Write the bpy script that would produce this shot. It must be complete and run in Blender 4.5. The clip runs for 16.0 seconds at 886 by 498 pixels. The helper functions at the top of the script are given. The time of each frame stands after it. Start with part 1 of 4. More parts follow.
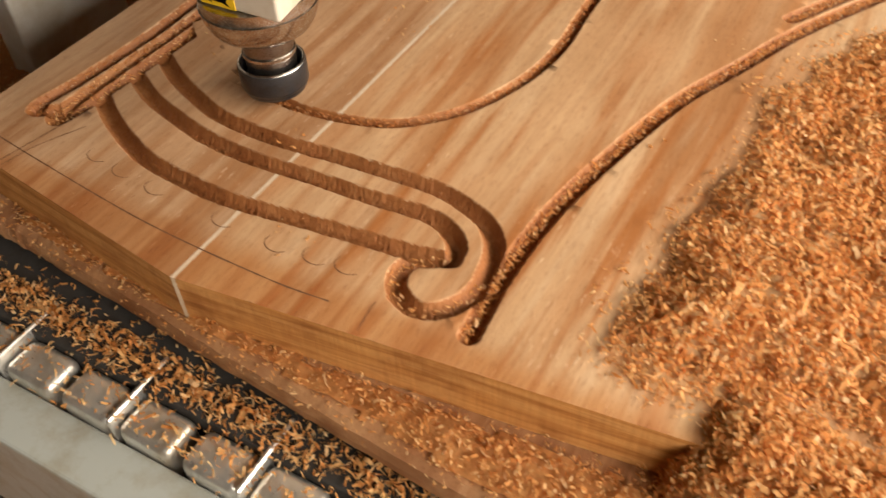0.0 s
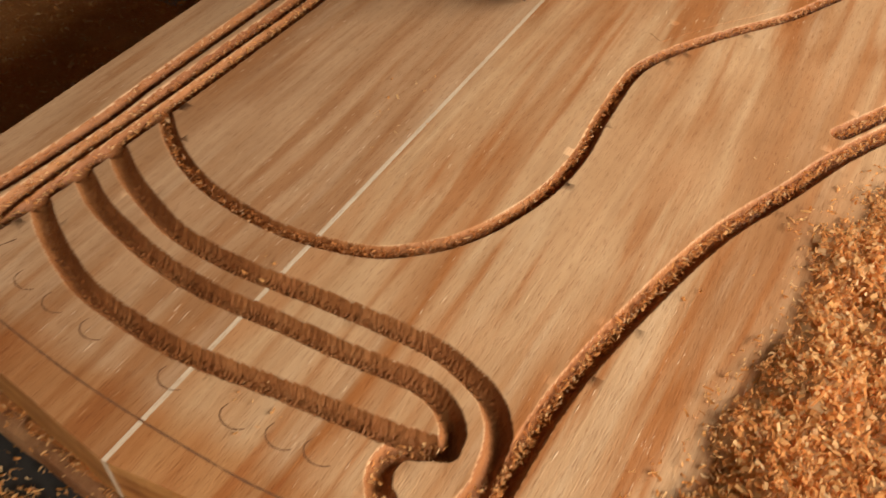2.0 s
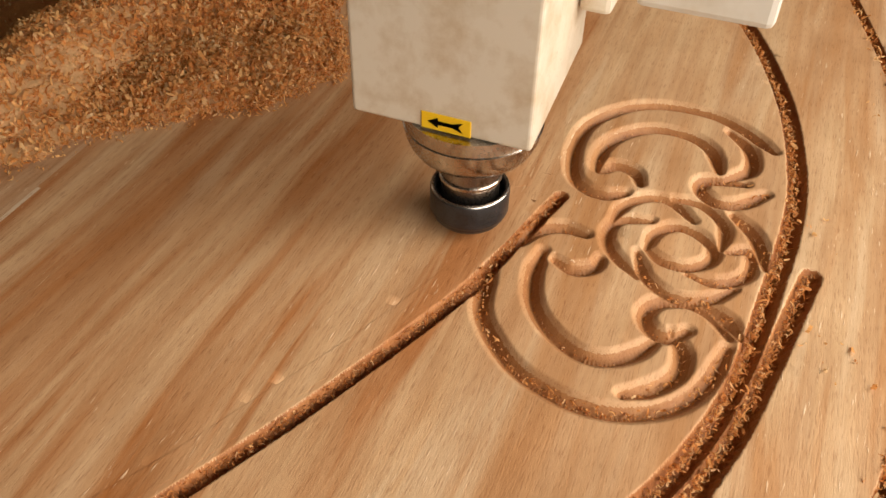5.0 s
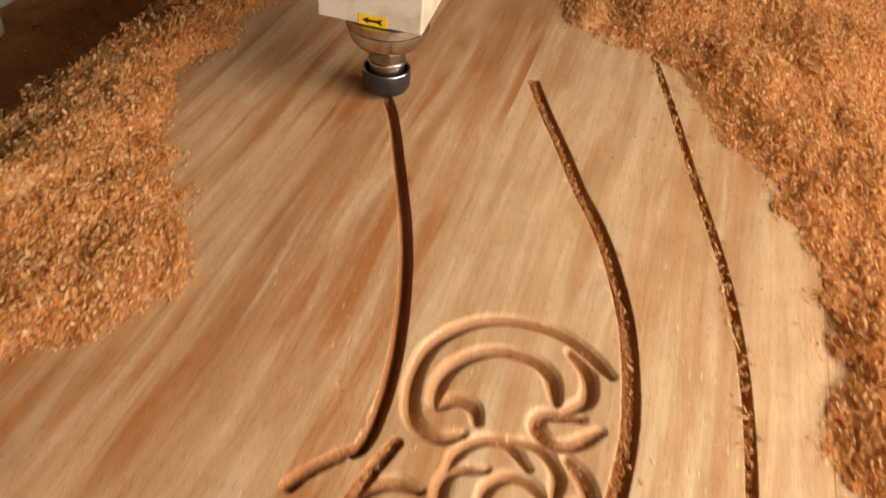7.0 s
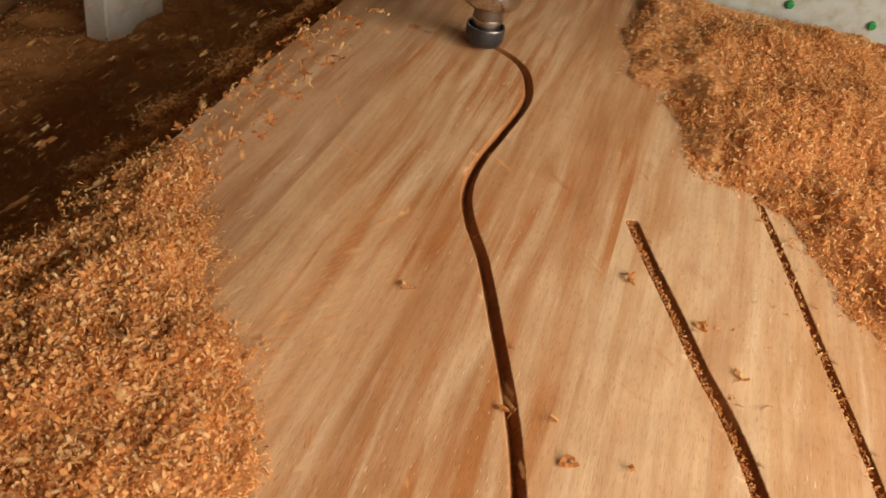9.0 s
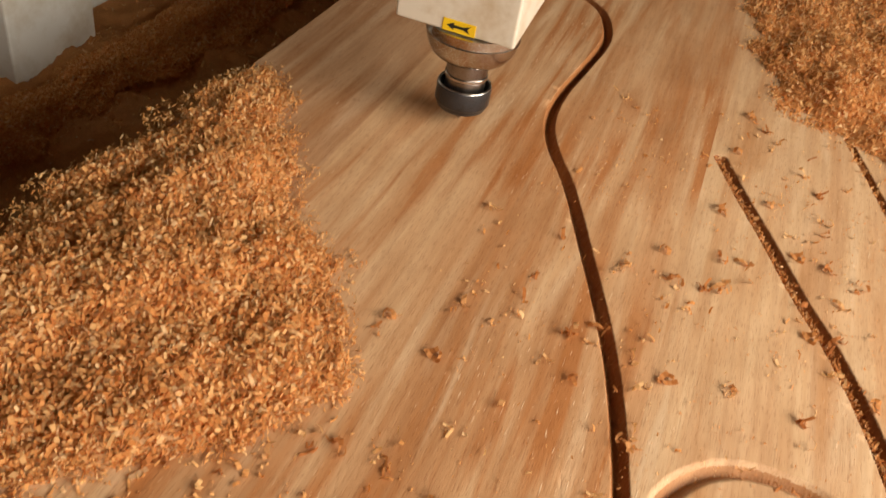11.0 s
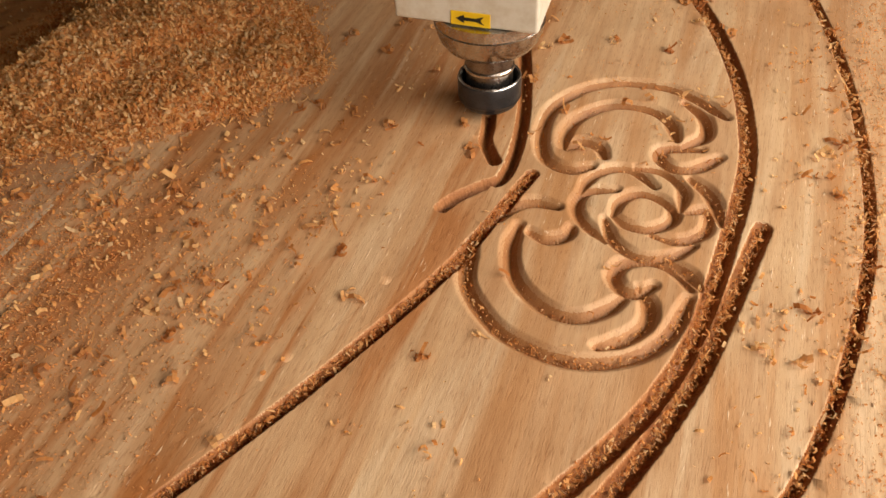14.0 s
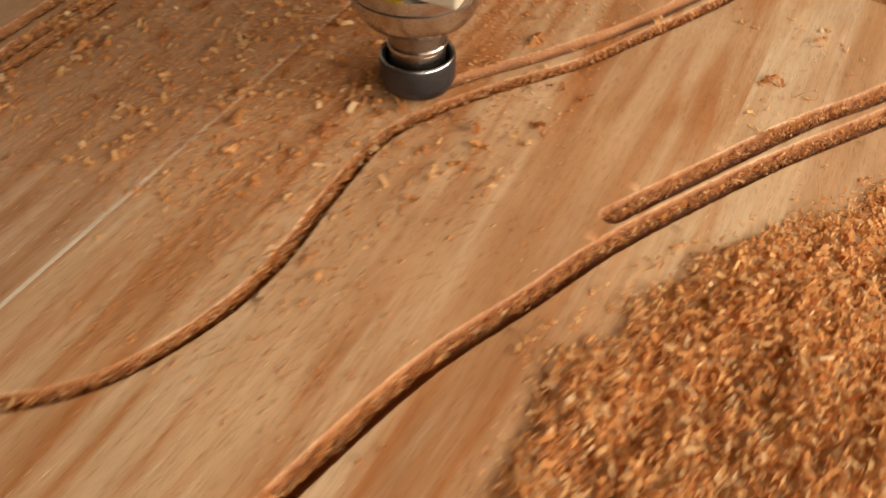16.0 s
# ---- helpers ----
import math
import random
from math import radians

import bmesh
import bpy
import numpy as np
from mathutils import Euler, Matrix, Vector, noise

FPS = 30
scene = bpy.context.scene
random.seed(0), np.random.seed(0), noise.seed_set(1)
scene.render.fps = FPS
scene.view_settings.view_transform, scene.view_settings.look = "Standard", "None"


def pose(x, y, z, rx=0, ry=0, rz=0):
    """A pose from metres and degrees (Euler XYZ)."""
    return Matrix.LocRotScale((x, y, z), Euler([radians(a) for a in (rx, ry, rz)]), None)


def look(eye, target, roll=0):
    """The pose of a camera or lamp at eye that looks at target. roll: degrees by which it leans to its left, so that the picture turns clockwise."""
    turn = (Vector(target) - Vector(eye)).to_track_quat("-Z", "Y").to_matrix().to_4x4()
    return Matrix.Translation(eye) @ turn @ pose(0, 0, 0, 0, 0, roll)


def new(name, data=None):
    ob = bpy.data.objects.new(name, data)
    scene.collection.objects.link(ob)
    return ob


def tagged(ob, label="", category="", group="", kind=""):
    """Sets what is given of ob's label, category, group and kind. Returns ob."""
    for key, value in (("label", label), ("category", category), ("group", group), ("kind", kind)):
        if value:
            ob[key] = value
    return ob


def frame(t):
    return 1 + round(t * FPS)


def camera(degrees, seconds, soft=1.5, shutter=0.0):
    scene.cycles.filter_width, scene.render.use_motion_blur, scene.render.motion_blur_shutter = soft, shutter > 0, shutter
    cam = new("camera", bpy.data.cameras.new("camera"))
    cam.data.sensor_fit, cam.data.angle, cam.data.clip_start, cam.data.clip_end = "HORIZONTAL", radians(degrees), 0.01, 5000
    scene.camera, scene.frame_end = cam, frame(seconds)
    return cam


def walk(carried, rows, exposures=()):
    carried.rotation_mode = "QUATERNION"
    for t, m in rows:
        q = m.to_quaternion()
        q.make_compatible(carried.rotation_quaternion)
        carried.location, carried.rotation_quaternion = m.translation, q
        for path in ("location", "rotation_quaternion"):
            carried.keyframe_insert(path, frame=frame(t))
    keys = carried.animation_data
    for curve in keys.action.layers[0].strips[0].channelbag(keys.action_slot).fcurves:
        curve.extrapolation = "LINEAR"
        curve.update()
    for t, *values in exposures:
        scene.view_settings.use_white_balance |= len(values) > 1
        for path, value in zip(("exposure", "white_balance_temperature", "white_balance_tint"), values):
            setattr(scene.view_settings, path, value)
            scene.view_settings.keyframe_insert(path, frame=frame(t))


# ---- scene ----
cam = camera(54.2, 16.0, soft=1.5, shutter=0.3)
# bench space: x runs with the grain of the panel, y to the machine's far side, z = 0 is the panel's face
PATH = [
    (0.0, 0.0023, -0.0085, 0.3441, 44.14, 2.13, -60.87),
    (0.5, 0.0165, 0.0485, 0.3521, 44.25, 1.13, -58.42),
    (1.0, 0.0452, 0.0582, 0.3488, 44.73, 1.12, -58.04),
    (1.5, 0.0512, 0.0504, 0.3469, 44.95, -0.29, -59.05),
    (2.0, 0.1016, 0.0577, 0.3429, 44.14, -0.35, -60.24),
    (2.5, 0.1801, 0.0361, 0.3271, 43.37, 0.57, -62.92),
    (3.0, 0.2905, -0.0316, 0.3515, 45.92, -0.76, -58.62),
    (3.2, 0.3555, -0.0523, 0.3354, 45.72, 1.3, -58.84),
    (3.5, 0.4443, -0.0583, 0.3372, 47.45, 0.86, -60.19),
    (4.0, 0.5895, -0.0525, 0.3475, 44.66, 0.2, -62.82),
    (4.2, 0.6265, -0.0653, 0.3348, 46.24, 0.47, -65.49),
    (6.3, 0.6506, -0.1115, 0.3298, 47.37, -0.99, -70.58),
    (6.5, 0.6632, -0.1295, 0.3464, 47.54, -0.01, -71.97),
    (7.0, 0.7398, -0.0961, 0.4232, 49.65, -4.29, -73.33),
    (7.5, 0.847, -0.0012, 0.4108, 51.07, -6.0, -74.02),
    (8.0, 0.8372, 0.0133, 0.4371, 51.92, -9.31, -73.45),
    (8.2, 0.8481, 0.0167, 0.4423, 52.32, -9.14, -73.76),
    (10.3, 0.8312, 0.0636, 0.3801, 51.49, -8.53, -68.52),
    (10.5, 0.8321, 0.063, 0.3853, 52.2, -8.26, -69.16),
    (11.0, 0.8153, 0.0575, 0.3677, 51.13, -8.26, -69.11),
    (11.5, 0.7881, 0.0389, 0.3404, 47.22, -3.93, -67.43),
    (12.0, 0.7249, -0.0461, 0.3613, 46.37, 1.32, -66.87),
    (12.5, 0.6547, -0.1135, 0.3447, 46.48, 1.84, -66.54),
    (13.0, 0.6184, -0.1507, 0.3428, 45.84, 2.03, -66.95),
    (13.5, 0.5919, -0.1292, 0.3469, 45.87, 2.64, -70.25),
    (13.7, 0.595, -0.108, 0.351, 46.49, 3.63, -71.2),
    (14.0, 0.6049, -0.1065, 0.3592, 46.59, 2.23, -71.68),
    (14.5, 0.6201, -0.114, 0.3393, 44.49, 2.02, -68.69),
    (15.0, 0.6177, -0.116, 0.3215, 43.62, 2.7, -67.77),
    (15.4, 0.532, -0.060, 0.321, 40.84, 3.93, -71.08),
    (15.5, 0.4872, -0.0487, 0.3078, 41.93, 2.26, -68.87),
    (15.6, 0.4626, -0.0368, 0.3006, 41.43, 2.56, -68.6),
    (15.7, 0.4072, -0.0427, 0.3109, 42.86, 1.54, -66.81),
    (15.8, 0.3605, -0.0438, 0.3126, 42.38, 1.65, -64.3),
    (15.9, 0.334, -0.0412, 0.3132, 42.06, 2.8, -62.0),
    (16.0, 0.2773, -0.0205, 0.3111, 44.13, -0.0, -62.4),
]
walk(cam, [(t, pose(x, y, z, rx, ry, rz)) for t, x, y, z, rx, ry, rz in PATH],
     exposures=[(0.0, 0.22), (1.0, 0.15), (2.5, 0.0), (4.0, -0.25), (6.5, -0.12), (8.0, 0.18), (11.0, 0.2), (12.5, 0.05), (14.0, -0.24), (16.0, -0.15)])

# ---- light ----
world = bpy.data.worlds.new("workshop_sky")
scene.world = world
world.use_nodes = True
wn = world.node_tree.nodes
sky = wn.new("ShaderNodeTexSky")
sky.sky_type, sky.sun_disc, sky.sun_elevation, sky.sun_rotation = "NISHITA", False, radians(35), radians(180)
world.node_tree.links.new(sky.outputs[0], wn["Background"].inputs[0])
wn["Background"].inputs[1].default_value = 0.10

# daylight of the wide workshop door, in its opening
door_light = bpy.data.lights.new("door_daylight", "AREA")
door_light.shape, door_light.size, door_light.size_y = "RECTANGLE", 2.8, 0.45
door_light.energy, door_light.color = 57, (1.0, 0.89, 0.74)
door_lamp = new("door_daylight", door_light)
door_lamp.matrix_world = look((0.35, -1.02, 0.64), (0.35, 0.0, 0.0))


# ---- materials ----
class Nodes:
    """A short way to write node trees."""

    def __init__(self, name):
        self.mat = bpy.data.materials.new(name)
        self.mat.use_nodes = True
        self.tree = self.mat.node_tree
        self.bsdf = self.tree.nodes["Principled BSDF"]

    def add(self, kind, **values):
        node = self.tree.nodes.new(kind)
        for key, value in values.items():
            if isinstance(value, bpy.types.NodeSocket):
                self.tree.links.new(value, node.inputs[key.replace("_", " ")])
            else:
                node.inputs[key.replace("_", " ")].default_value = value
        return node

    def link(self, a, b):
        self.tree.links.new(a, b)

    def stretched(self, scale, source="position", offset=(0, 0, 0)):
        geo = self.tree.nodes.new("ShaderNodeNewGeometry")
        m = self.tree.nodes.new("ShaderNodeMapping")
        m.inputs["Scale"].default_value, m.inputs["Location"].default_value = scale, offset
        self.link(geo.outputs["Position"], m.inputs["Vector"])
        return m.outputs["Vector"]

    def noise(self, vector, scale=1.0, detail=4.0, rough=0.55, distort=0.0):
        n = self.add("ShaderNodeTexNoise", Vector=vector, Scale=scale, Detail=detail, Roughness=rough, Distortion=distort)
        return n.outputs["Fac"]

    def ramp(self, fac, stops):
        r = self.tree.nodes.new("ShaderNodeValToRGB")
        e = r.color_ramp.elements
        while len(e) < len(stops):
            e.new(0.5)
        for el, (p, col) in zip(e, stops):
            el.position, el.color = p, (*col, 1) if len(col) == 3 else col
        self.link(fac, r.inputs["Fac"])
        return r.outputs["Color"]

    def mix(self, a, b, fac, blend="MIX"):
        n = self.tree.nodes.new("ShaderNodeMix")
        n.data_type, n.blend_type = "RGBA", blend
        for sock, v in ((n.inputs[6], a), (n.inputs[7], b), (n.inputs[0], fac)):
            if isinstance(v, bpy.types.NodeSocket):
                self.link(v, sock)
            else:
                sock.default_value = v if not isinstance(v, tuple) or len(v) == 4 else (*v, 1)
        return n.outputs[2]

    def done(self, color, rough, bump=None, strength=0.2, distance=0.001, metal=0.0, spec=0.5):
        for sock, v in ((self.bsdf.inputs["Base Color"], color), (self.bsdf.inputs["Roughness"], rough)):
            if isinstance(v, bpy.types.NodeSocket):
                self.link(v, sock)
            else:
                sock.default_value = (*v, 1) if isinstance(v, tuple) else v
        self.bsdf.inputs["Metallic"].default_value = metal
        self.bsdf.inputs["Specular IOR Level"].default_value = spec
        if bump is not None:
            b = self.add("ShaderNodeBump", Height=bump, Strength=strength, Distance=distance)
            self.link(b.outputs["Normal"], self.bsdf.inputs["Normal"])
        return self.mat


def wood(name, light, mid, dark, streak, seed, contrast=0.5, aged_front=0.0):
    """Planed teak-like board: wandering soft bands, orange streaks, pale flecks and short pores that run with x. aged_front: how far the front strip has browned with age."""
    n = Nodes(name)
    sway = n.noise(n.stretched((2.4, 6, 6), offset=(seed, 0, 0)), 1.0, 2, 0.5)
    slow = n.noise(n.stretched((0.8, 2.5, 2.5), offset=(seed * 1.7, 3, 0)), 1.0, 1, 0.5)
    drift = n.mix(n.mix(sway, slow, 0.5), (0.0, 1.0, 0.0), 1.0, "MULTIPLY")
    lane = n.mix(n.stretched((1.5, 17, 17), offset=(seed * 3.1, seed, 0)), n.mix((0, 0, 0), drift, 1.0), 1.0, "ADD")
    lane = n.mix(lane, drift, 1.0, "ADD")
    broad = n.noise(lane, 1.0, 3, 0.5, 0.25)
    tracks = n.mix(n.stretched((4.2, 62, 62), offset=(seed * 2, 0, 0)), drift, 1.0, "ADD")
    for _ in range(3):
        tracks = n.mix(tracks, drift, 1.0, "ADD")
    streaks = n.noise(tracks, 1.0, 3, 0.55, 0.35)
    fine = n.noise(n.stretched((9, 230, 230), offset=(0, seed, 0)), 1.0, 3, 0.6, 0.3)
    pores = n.noise(n.stretched((110, 1300, 1300)), 1.0, 2, 0.5)
    flecks = n.noise(n.stretched((75, 620, 620), offset=(seed, 0, 0)), 1.0, 2, 0.5)
    patch = n.noise(n.stretched((5, 10, 10), offset=(seed, seed, 0)), 1.0, 3, 0.55)
    mottle = n.noise(n.stretched((22, 34, 34)), 1.0, 4, 0.6)
    base = n.ramp(broad, [(0.33, dark), (0.44, mid), (0.53, light), (0.63, mid), (0.74, dark)])
    where = n.ramp(patch, [(0.36, (0.2,) * 3), (0.56, (1, 1, 1))])
    lines = n.mix(n.ramp(streaks, [(0.49, (0, 0, 0)), (0.61, (1, 1, 1))]), where, 1.0, "MULTIPLY")
    col = n.mix(base, streak, n.mix((0, 0, 0), lines, contrast))
    pale_lines = n.mix(n.ramp(streaks, [(0.33, (1, 1, 1)), (0.45, (0, 0, 0))]), where, 1.0, "MULTIPLY")
    col = n.mix(col, tuple(min(1.0, c * f) for c, f in zip(light, (1.10, 1.22, 1.38))), n.mix((0, 0, 0), pale_lines, 0.6))
    col = n.mix(col, n.ramp(fine, [(0.34, (0.78, 0.70, 0.63)), (0.54, (1.0, 1.0, 1.0)), (0.70, (1.08, 1.08, 1.07))]), 0.42, "MULTIPLY")
    col = n.mix(col, n.ramp(pores, [(0.34, (0.62, 0.50, 0.42)), (0.43, (1, 1, 1))]), 0.55, "MULTIPLY")
    col = n.mix(col, n.ramp(mottle, [(0.3, (0.88, 0.83, 0.78)), (0.68, (1.08, 1.07, 1.06))]), 0.7, "MULTIPLY")
    torn = n.mix(n.ramp(flecks, [(0.66, (0, 0, 0)), (0.72, (1, 1, 1))]), n.ramp(patch, [(0.48, (0, 0, 0)), (0.60, (1, 1, 1))]), 1.0, "MULTIPLY")
    col = n.mix(col, tuple(min(1.0, c * f) for c, f in zip(light, (1.3, 1.45, 1.7))), n.mix((0, 0, 0), torn, 0.85))
    if aged_front:
        place = n.tree.nodes.new("ShaderNodeSeparateXYZ")
        n.link(n.mix(n.stretched((1, 1, 1)), n.mix((0, 0, 0), n.noise(n.stretched((40, 60, 60)), 1.0, 4, 0.6), 0.012), 1.0, "ADD"), place.inputs[0])
        aged = n.ramp(place.outputs["X"], [(0.236, (1, 1, 1)), (0.250, (0, 0, 0))])
        col = n.mix(col, n.mix(col, (0.82, 0.62, 0.42), 1.0, "MULTIPLY"), n.mix((0, 0, 0), aged, aged_front))
    rough_grain = n.noise(n.stretched((200, 700, 700)), 1.0, 4, 0.75)
    height = n.mix(n.mix(n.mix(fine, pores, 0.55), rough_grain, 0.5), torn, 0.25)
    return n.done(col, n.ramp(mottle, [(0.3, (0.50,) * 3), (0.7, (0.68,) * 3)]), height, 0.7, 0.0009, spec=0.35)


def thin(n, mat, col, share=0.48):
    """Lets light shine through thin shavings."""
    glow = n.add("ShaderNodeBsdfTranslucent", Color=col)
    mix = n.tree.nodes.new("ShaderNodeMixShader")
    mix.inputs[0].default_value = share
    out = n.tree.nodes["Material Output"]
    n.link(n.bsdf.outputs[0], mix.inputs[1])
    n.link(glow.outputs[0], mix.inputs[2])
    n.link(mix.outputs[0], out.inputs["Surface"])
    return mat


def chip_material(name, a, b, c):
    n = Nodes(name)
    geo = n.tree.nodes.new("ShaderNodeNewGeometry")
    col = n.ramp(geo.outputs["Random Per Island"], [(0.0, a), (0.45, b), (0.8, c), (1.0, (0.88, 0.64, 0.36))])
    grain = n.noise(n.stretched((500, 500, 500)), 1.0, 2)
    col = n.mix(col, n.ramp(grain, [(0.3, (0.7, 0.65, 0.6)), (0.7, (1.1, 1.1, 1.1))]), 0.5, "MULTIPLY")
    return thin(n, n.done(col, 0.75, grain, 0.3, 0.0005, spec=0.25), col)


WOOD_LEFT = wood("teak_reddish", (0.53, 0.330, 0.188), (0.46, 0.262, 0.136), (0.37, 0.185, 0.083), (0.35, 0.145, 0.048), 1.3, 0.65, 0.9)
WOOD_MID = wood("teak_streaked", (0.58, 0.365, 0.200), (0.50, 0.275, 0.133), (0.40, 0.19, 0.078), (0.39, 0.138, 0.034), 5.7, 0.78, 0.9)
WOOD_RIGHT = wood("teak_pale", (0.61, 0.410, 0.238), (0.54, 0.330, 0.178), (0.46, 0.255, 0.125), (0.45, 0.210, 0.075), 9.1, 0.6, 0.9)
# fresh-cut orange, darkened further to paint shade into the line grooves
CUT_SHADED = wood("fresh_cut_shaded_teak", (0.37, 0.155, 0.052), (0.33, 0.130, 0.042), (0.27, 0.098, 0.030), (0.25, 0.088, 0.026), 3.3, 0.4)
# cut wood of the scrolls, with the creases' shade put into its colour
CREASE_SHADED = wood("cut_scroll_shaded_teak", (0.41, 0.195, 0.076), (0.37, 0.168, 0.062), (0.32, 0.132, 0.046), (0.30, 0.118, 0.038), 3.3, 0.4)
SAP = wood("sapwood", (0.70, 0.57, 0.42), (0.64, 0.50, 0.36), (0.56, 0.41, 0.27), (0.5, 0.33, 0.18), 2.2, 0.3)
OLD_WOOD = wood("worn_board", (0.46, 0.25, 0.12), (0.38, 0.19, 0.09), (0.28, 0.12, 0.05), (0.22, 0.09, 0.035), 12.0, 0.5)
CHIPS = chip_material("wood_shavings", (0.68, 0.295, 0.085), (0.82, 0.435, 0.155), (0.92, 0.60, 0.27))
GROOVE_CHIPS = chip_material("groove_shavings", (0.64, 0.265, 0.075), (0.74, 0.36, 0.12), (0.82, 0.46, 0.18))
FUZZ = chip_material("torn_fibres", (0.50, 0.19, 0.052), (0.58, 0.24, 0.072), (0.64, 0.29, 0.10))


def end_grain():
    """Sawn board ends: orange-brown, with level rings and upright saw scratches."""
    n = Nodes("sawn_end_grain")
    rings = n.noise(n.stretched((9, 9, 190)), 1.0, 4, 0.6, 0.6)
    saw = n.noise(n.stretched((300, 420, 26)), 1.0, 3, 0.6)
    stain = n.noise(n.stretched((24, 24, 34)), 1.0, 4, 0.6)
    col = n.ramp(rings, [(0.30, (0.34, 0.13, 0.034)), (0.46, (0.52, 0.235, 0.068)), (0.60, (0.62, 0.32, 0.11)), (0.74, (0.44, 0.18, 0.05))])
    col = n.mix(col, n.ramp(stain, [(0.34, (0.62, 0.5, 0.42)), (0.5, (1, 1, 1)), (0.7, (1.1, 1.08, 1.0))]), 0.8, "MULTIPLY")
    col = n.mix(col, n.ramp(saw, [(0.3, (0.75, 0.68, 0.6)), (0.6, (1.05, 1.05, 1.05))]), 0.5, "MULTIPLY")
    return n.done(col, 0.6, n.mix(rings, saw, 0.5), 0.5, 0.0012, spec=0.3)


END_GRAIN = end_grain()


def loose_chip_material():
    n = Nodes("loose_chip")
    info = n.tree.nodes.new("ShaderNodeObjectInfo")
    col = n.ramp(info.outputs["Random"], [(0.0, (0.50, 0.19, 0.055)), (0.6, (0.66, 0.32, 0.11)), (1.0, (0.82, 0.54, 0.26))])
    grain = n.noise(n.stretched((500, 500, 500)), 1.0, 2)
    col = n.mix(col, n.ramp(grain, [(0.3, (0.7, 0.65, 0.6)), (0.7, (1.1, 1.1, 1.1))]), 0.5, "MULTIPLY")
    return thin(n, n.done(col, 0.75, grain, 0.3, 0.0005, spec=0.25), col)


CHIP_LOOSE = loose_chip_material()
DUST = chip_material("wood_dust", (0.74, 0.36, 0.13), (0.74, 0.36, 0.13), (0.75, 0.365, 0.132))


def painted(name, color, rough, wear=0.15, scale=40, metal=0.0, spec=0.5):
    n = Nodes(name)
    big = n.noise(n.stretched((scale,) * 3), 1.0, 5, 0.65)
    fine = n.noise(n.stretched((scale * 14,) * 3), 1.0, 3, 0.6)
    dirt = tuple(c * (1 - wear) * f for c, f in zip(color, (0.95, 0.82, 0.66)))
    col = n.mix(color, dirt, n.ramp(big, [(0.45, (0, 0, 0)), (0.72, (1, 1, 1))]))
    r = n.ramp(fine, [(0.3, (max(rough - 0.08, 0.03),) * 3), (0.7, (rough + 0.1,) * 3)])
    return n.done(col, r, fine, 0.08, 0.0003, metal, spec)


CREAM = painted("cream_paint", (0.66, 0.60, 0.50), 0.35, 0.2)
GREY_PAINT = painted("grey_green_paint", (0.42, 0.44, 0.41), 0.45, 0.2)
WHITE_PAINT = painted("white_paint", (0.62, 0.6, 0.55), 0.5, 0.25, 12)
STEEL = painted("turned_steel", (0.56, 0.53, 0.50), 0.22, 0.3, 60, 1.0)
DARK_STEEL = painted("dull_steel", (0.30, 0.27, 0.25), 0.30, 0.3, 70, 1.0)
RIM_STEEL = painted("worn_rim_steel", (0.62, 0.60, 0.58), 0.25, 0.3, 90, 1.0)
BLACK_STEEL = painted("blackened_steel", (0.055, 0.055, 0.06), 0.32, 0.1, 120, 0.6)
BIT_STEEL = painted("carbide", (0.4, 0.38, 0.36), 0.25, 0.2, 90, 1.0)
ALUMINIUM = painted("aluminium", (0.80, 0.78, 0.74), 0.34, 0.35, 30, 0.8)
RUBBER = painted("black_rubber", (0.035, 0.032, 0.03), 0.8, 0.2, 90)
YELLOW = painted("yellow_sticker", (0.85, 0.55, 0.015), 0.4, 0.08)
INK_WORN = painted("scribed_dark", (0.16, 0.07, 0.03), 0.8)
INK = painted("black_ink", (0.012, 0.012, 0.012), 0.5)
GREEN = painted("green_plastic", (0.02, 0.22, 0.06), 0.4, 0.1)
PLASTER = painted("plaster", (0.42, 0.38, 0.33), 0.9, 0.25, 3)
CONCRETE = painted("concrete", (0.26, 0.24, 0.21), 0.9, 0.3, 4)


# ---- mesh helpers ----
def mesh_of(name, verts, faces, smooth=False):
    me = bpy.data.meshes.new(name)
    me.from_pydata(np.asarray(verts, dtype=float).tolist() if isinstance(verts, np.ndarray) else verts, [], faces.tolist() if isinstance(faces, np.ndarray) else faces)
    if smooth:
        me.shade_smooth()
    return me


def thing(name, label, category, at=None, group="", kind=""):
    ob = tagged(new(name), label, category, group, kind)
    if at is not None:
        ob.matrix_world = at
    return ob


def part(name, data, material, parent, label=""):
    """Links a bmesh or mesh as one mesh object under a thing."""
    if isinstance(data, bmesh.types.BMesh):
        me = bpy.data.meshes.new(name)
        data.to_mesh(me)
        data.free()
    else:
        me = data
    if material:
        me.materials.append(material)
    ob = new(name, me)
    ob.parent = parent
    return tagged(ob, label)


def solo(name, data, material, label, category, group="", kind=""):
    ob = part(name, data, material, None, label)
    return tagged(ob, "", category, group, kind)


def box(x0, x1, y0, y1, z0, z1, bevel=0.002, segments=2):
    bm = bmesh.new()
    bmesh.ops.create_cube(bm, size=1.0)
    for v in bm.verts:
        v.co = Vector(((x0 + x1) / 2 + v.co.x * (x1 - x0), (y0 + y1) / 2 + v.co.y * (y1 - y0), (z0 + z1) / 2 + v.co.z * (z1 - z0)))
    if bevel:
        bmesh.ops.bevel(bm, geom=bm.edges[:], offset=bevel, segments=segments, affect="EDGES", profile=0.5)
    return bm


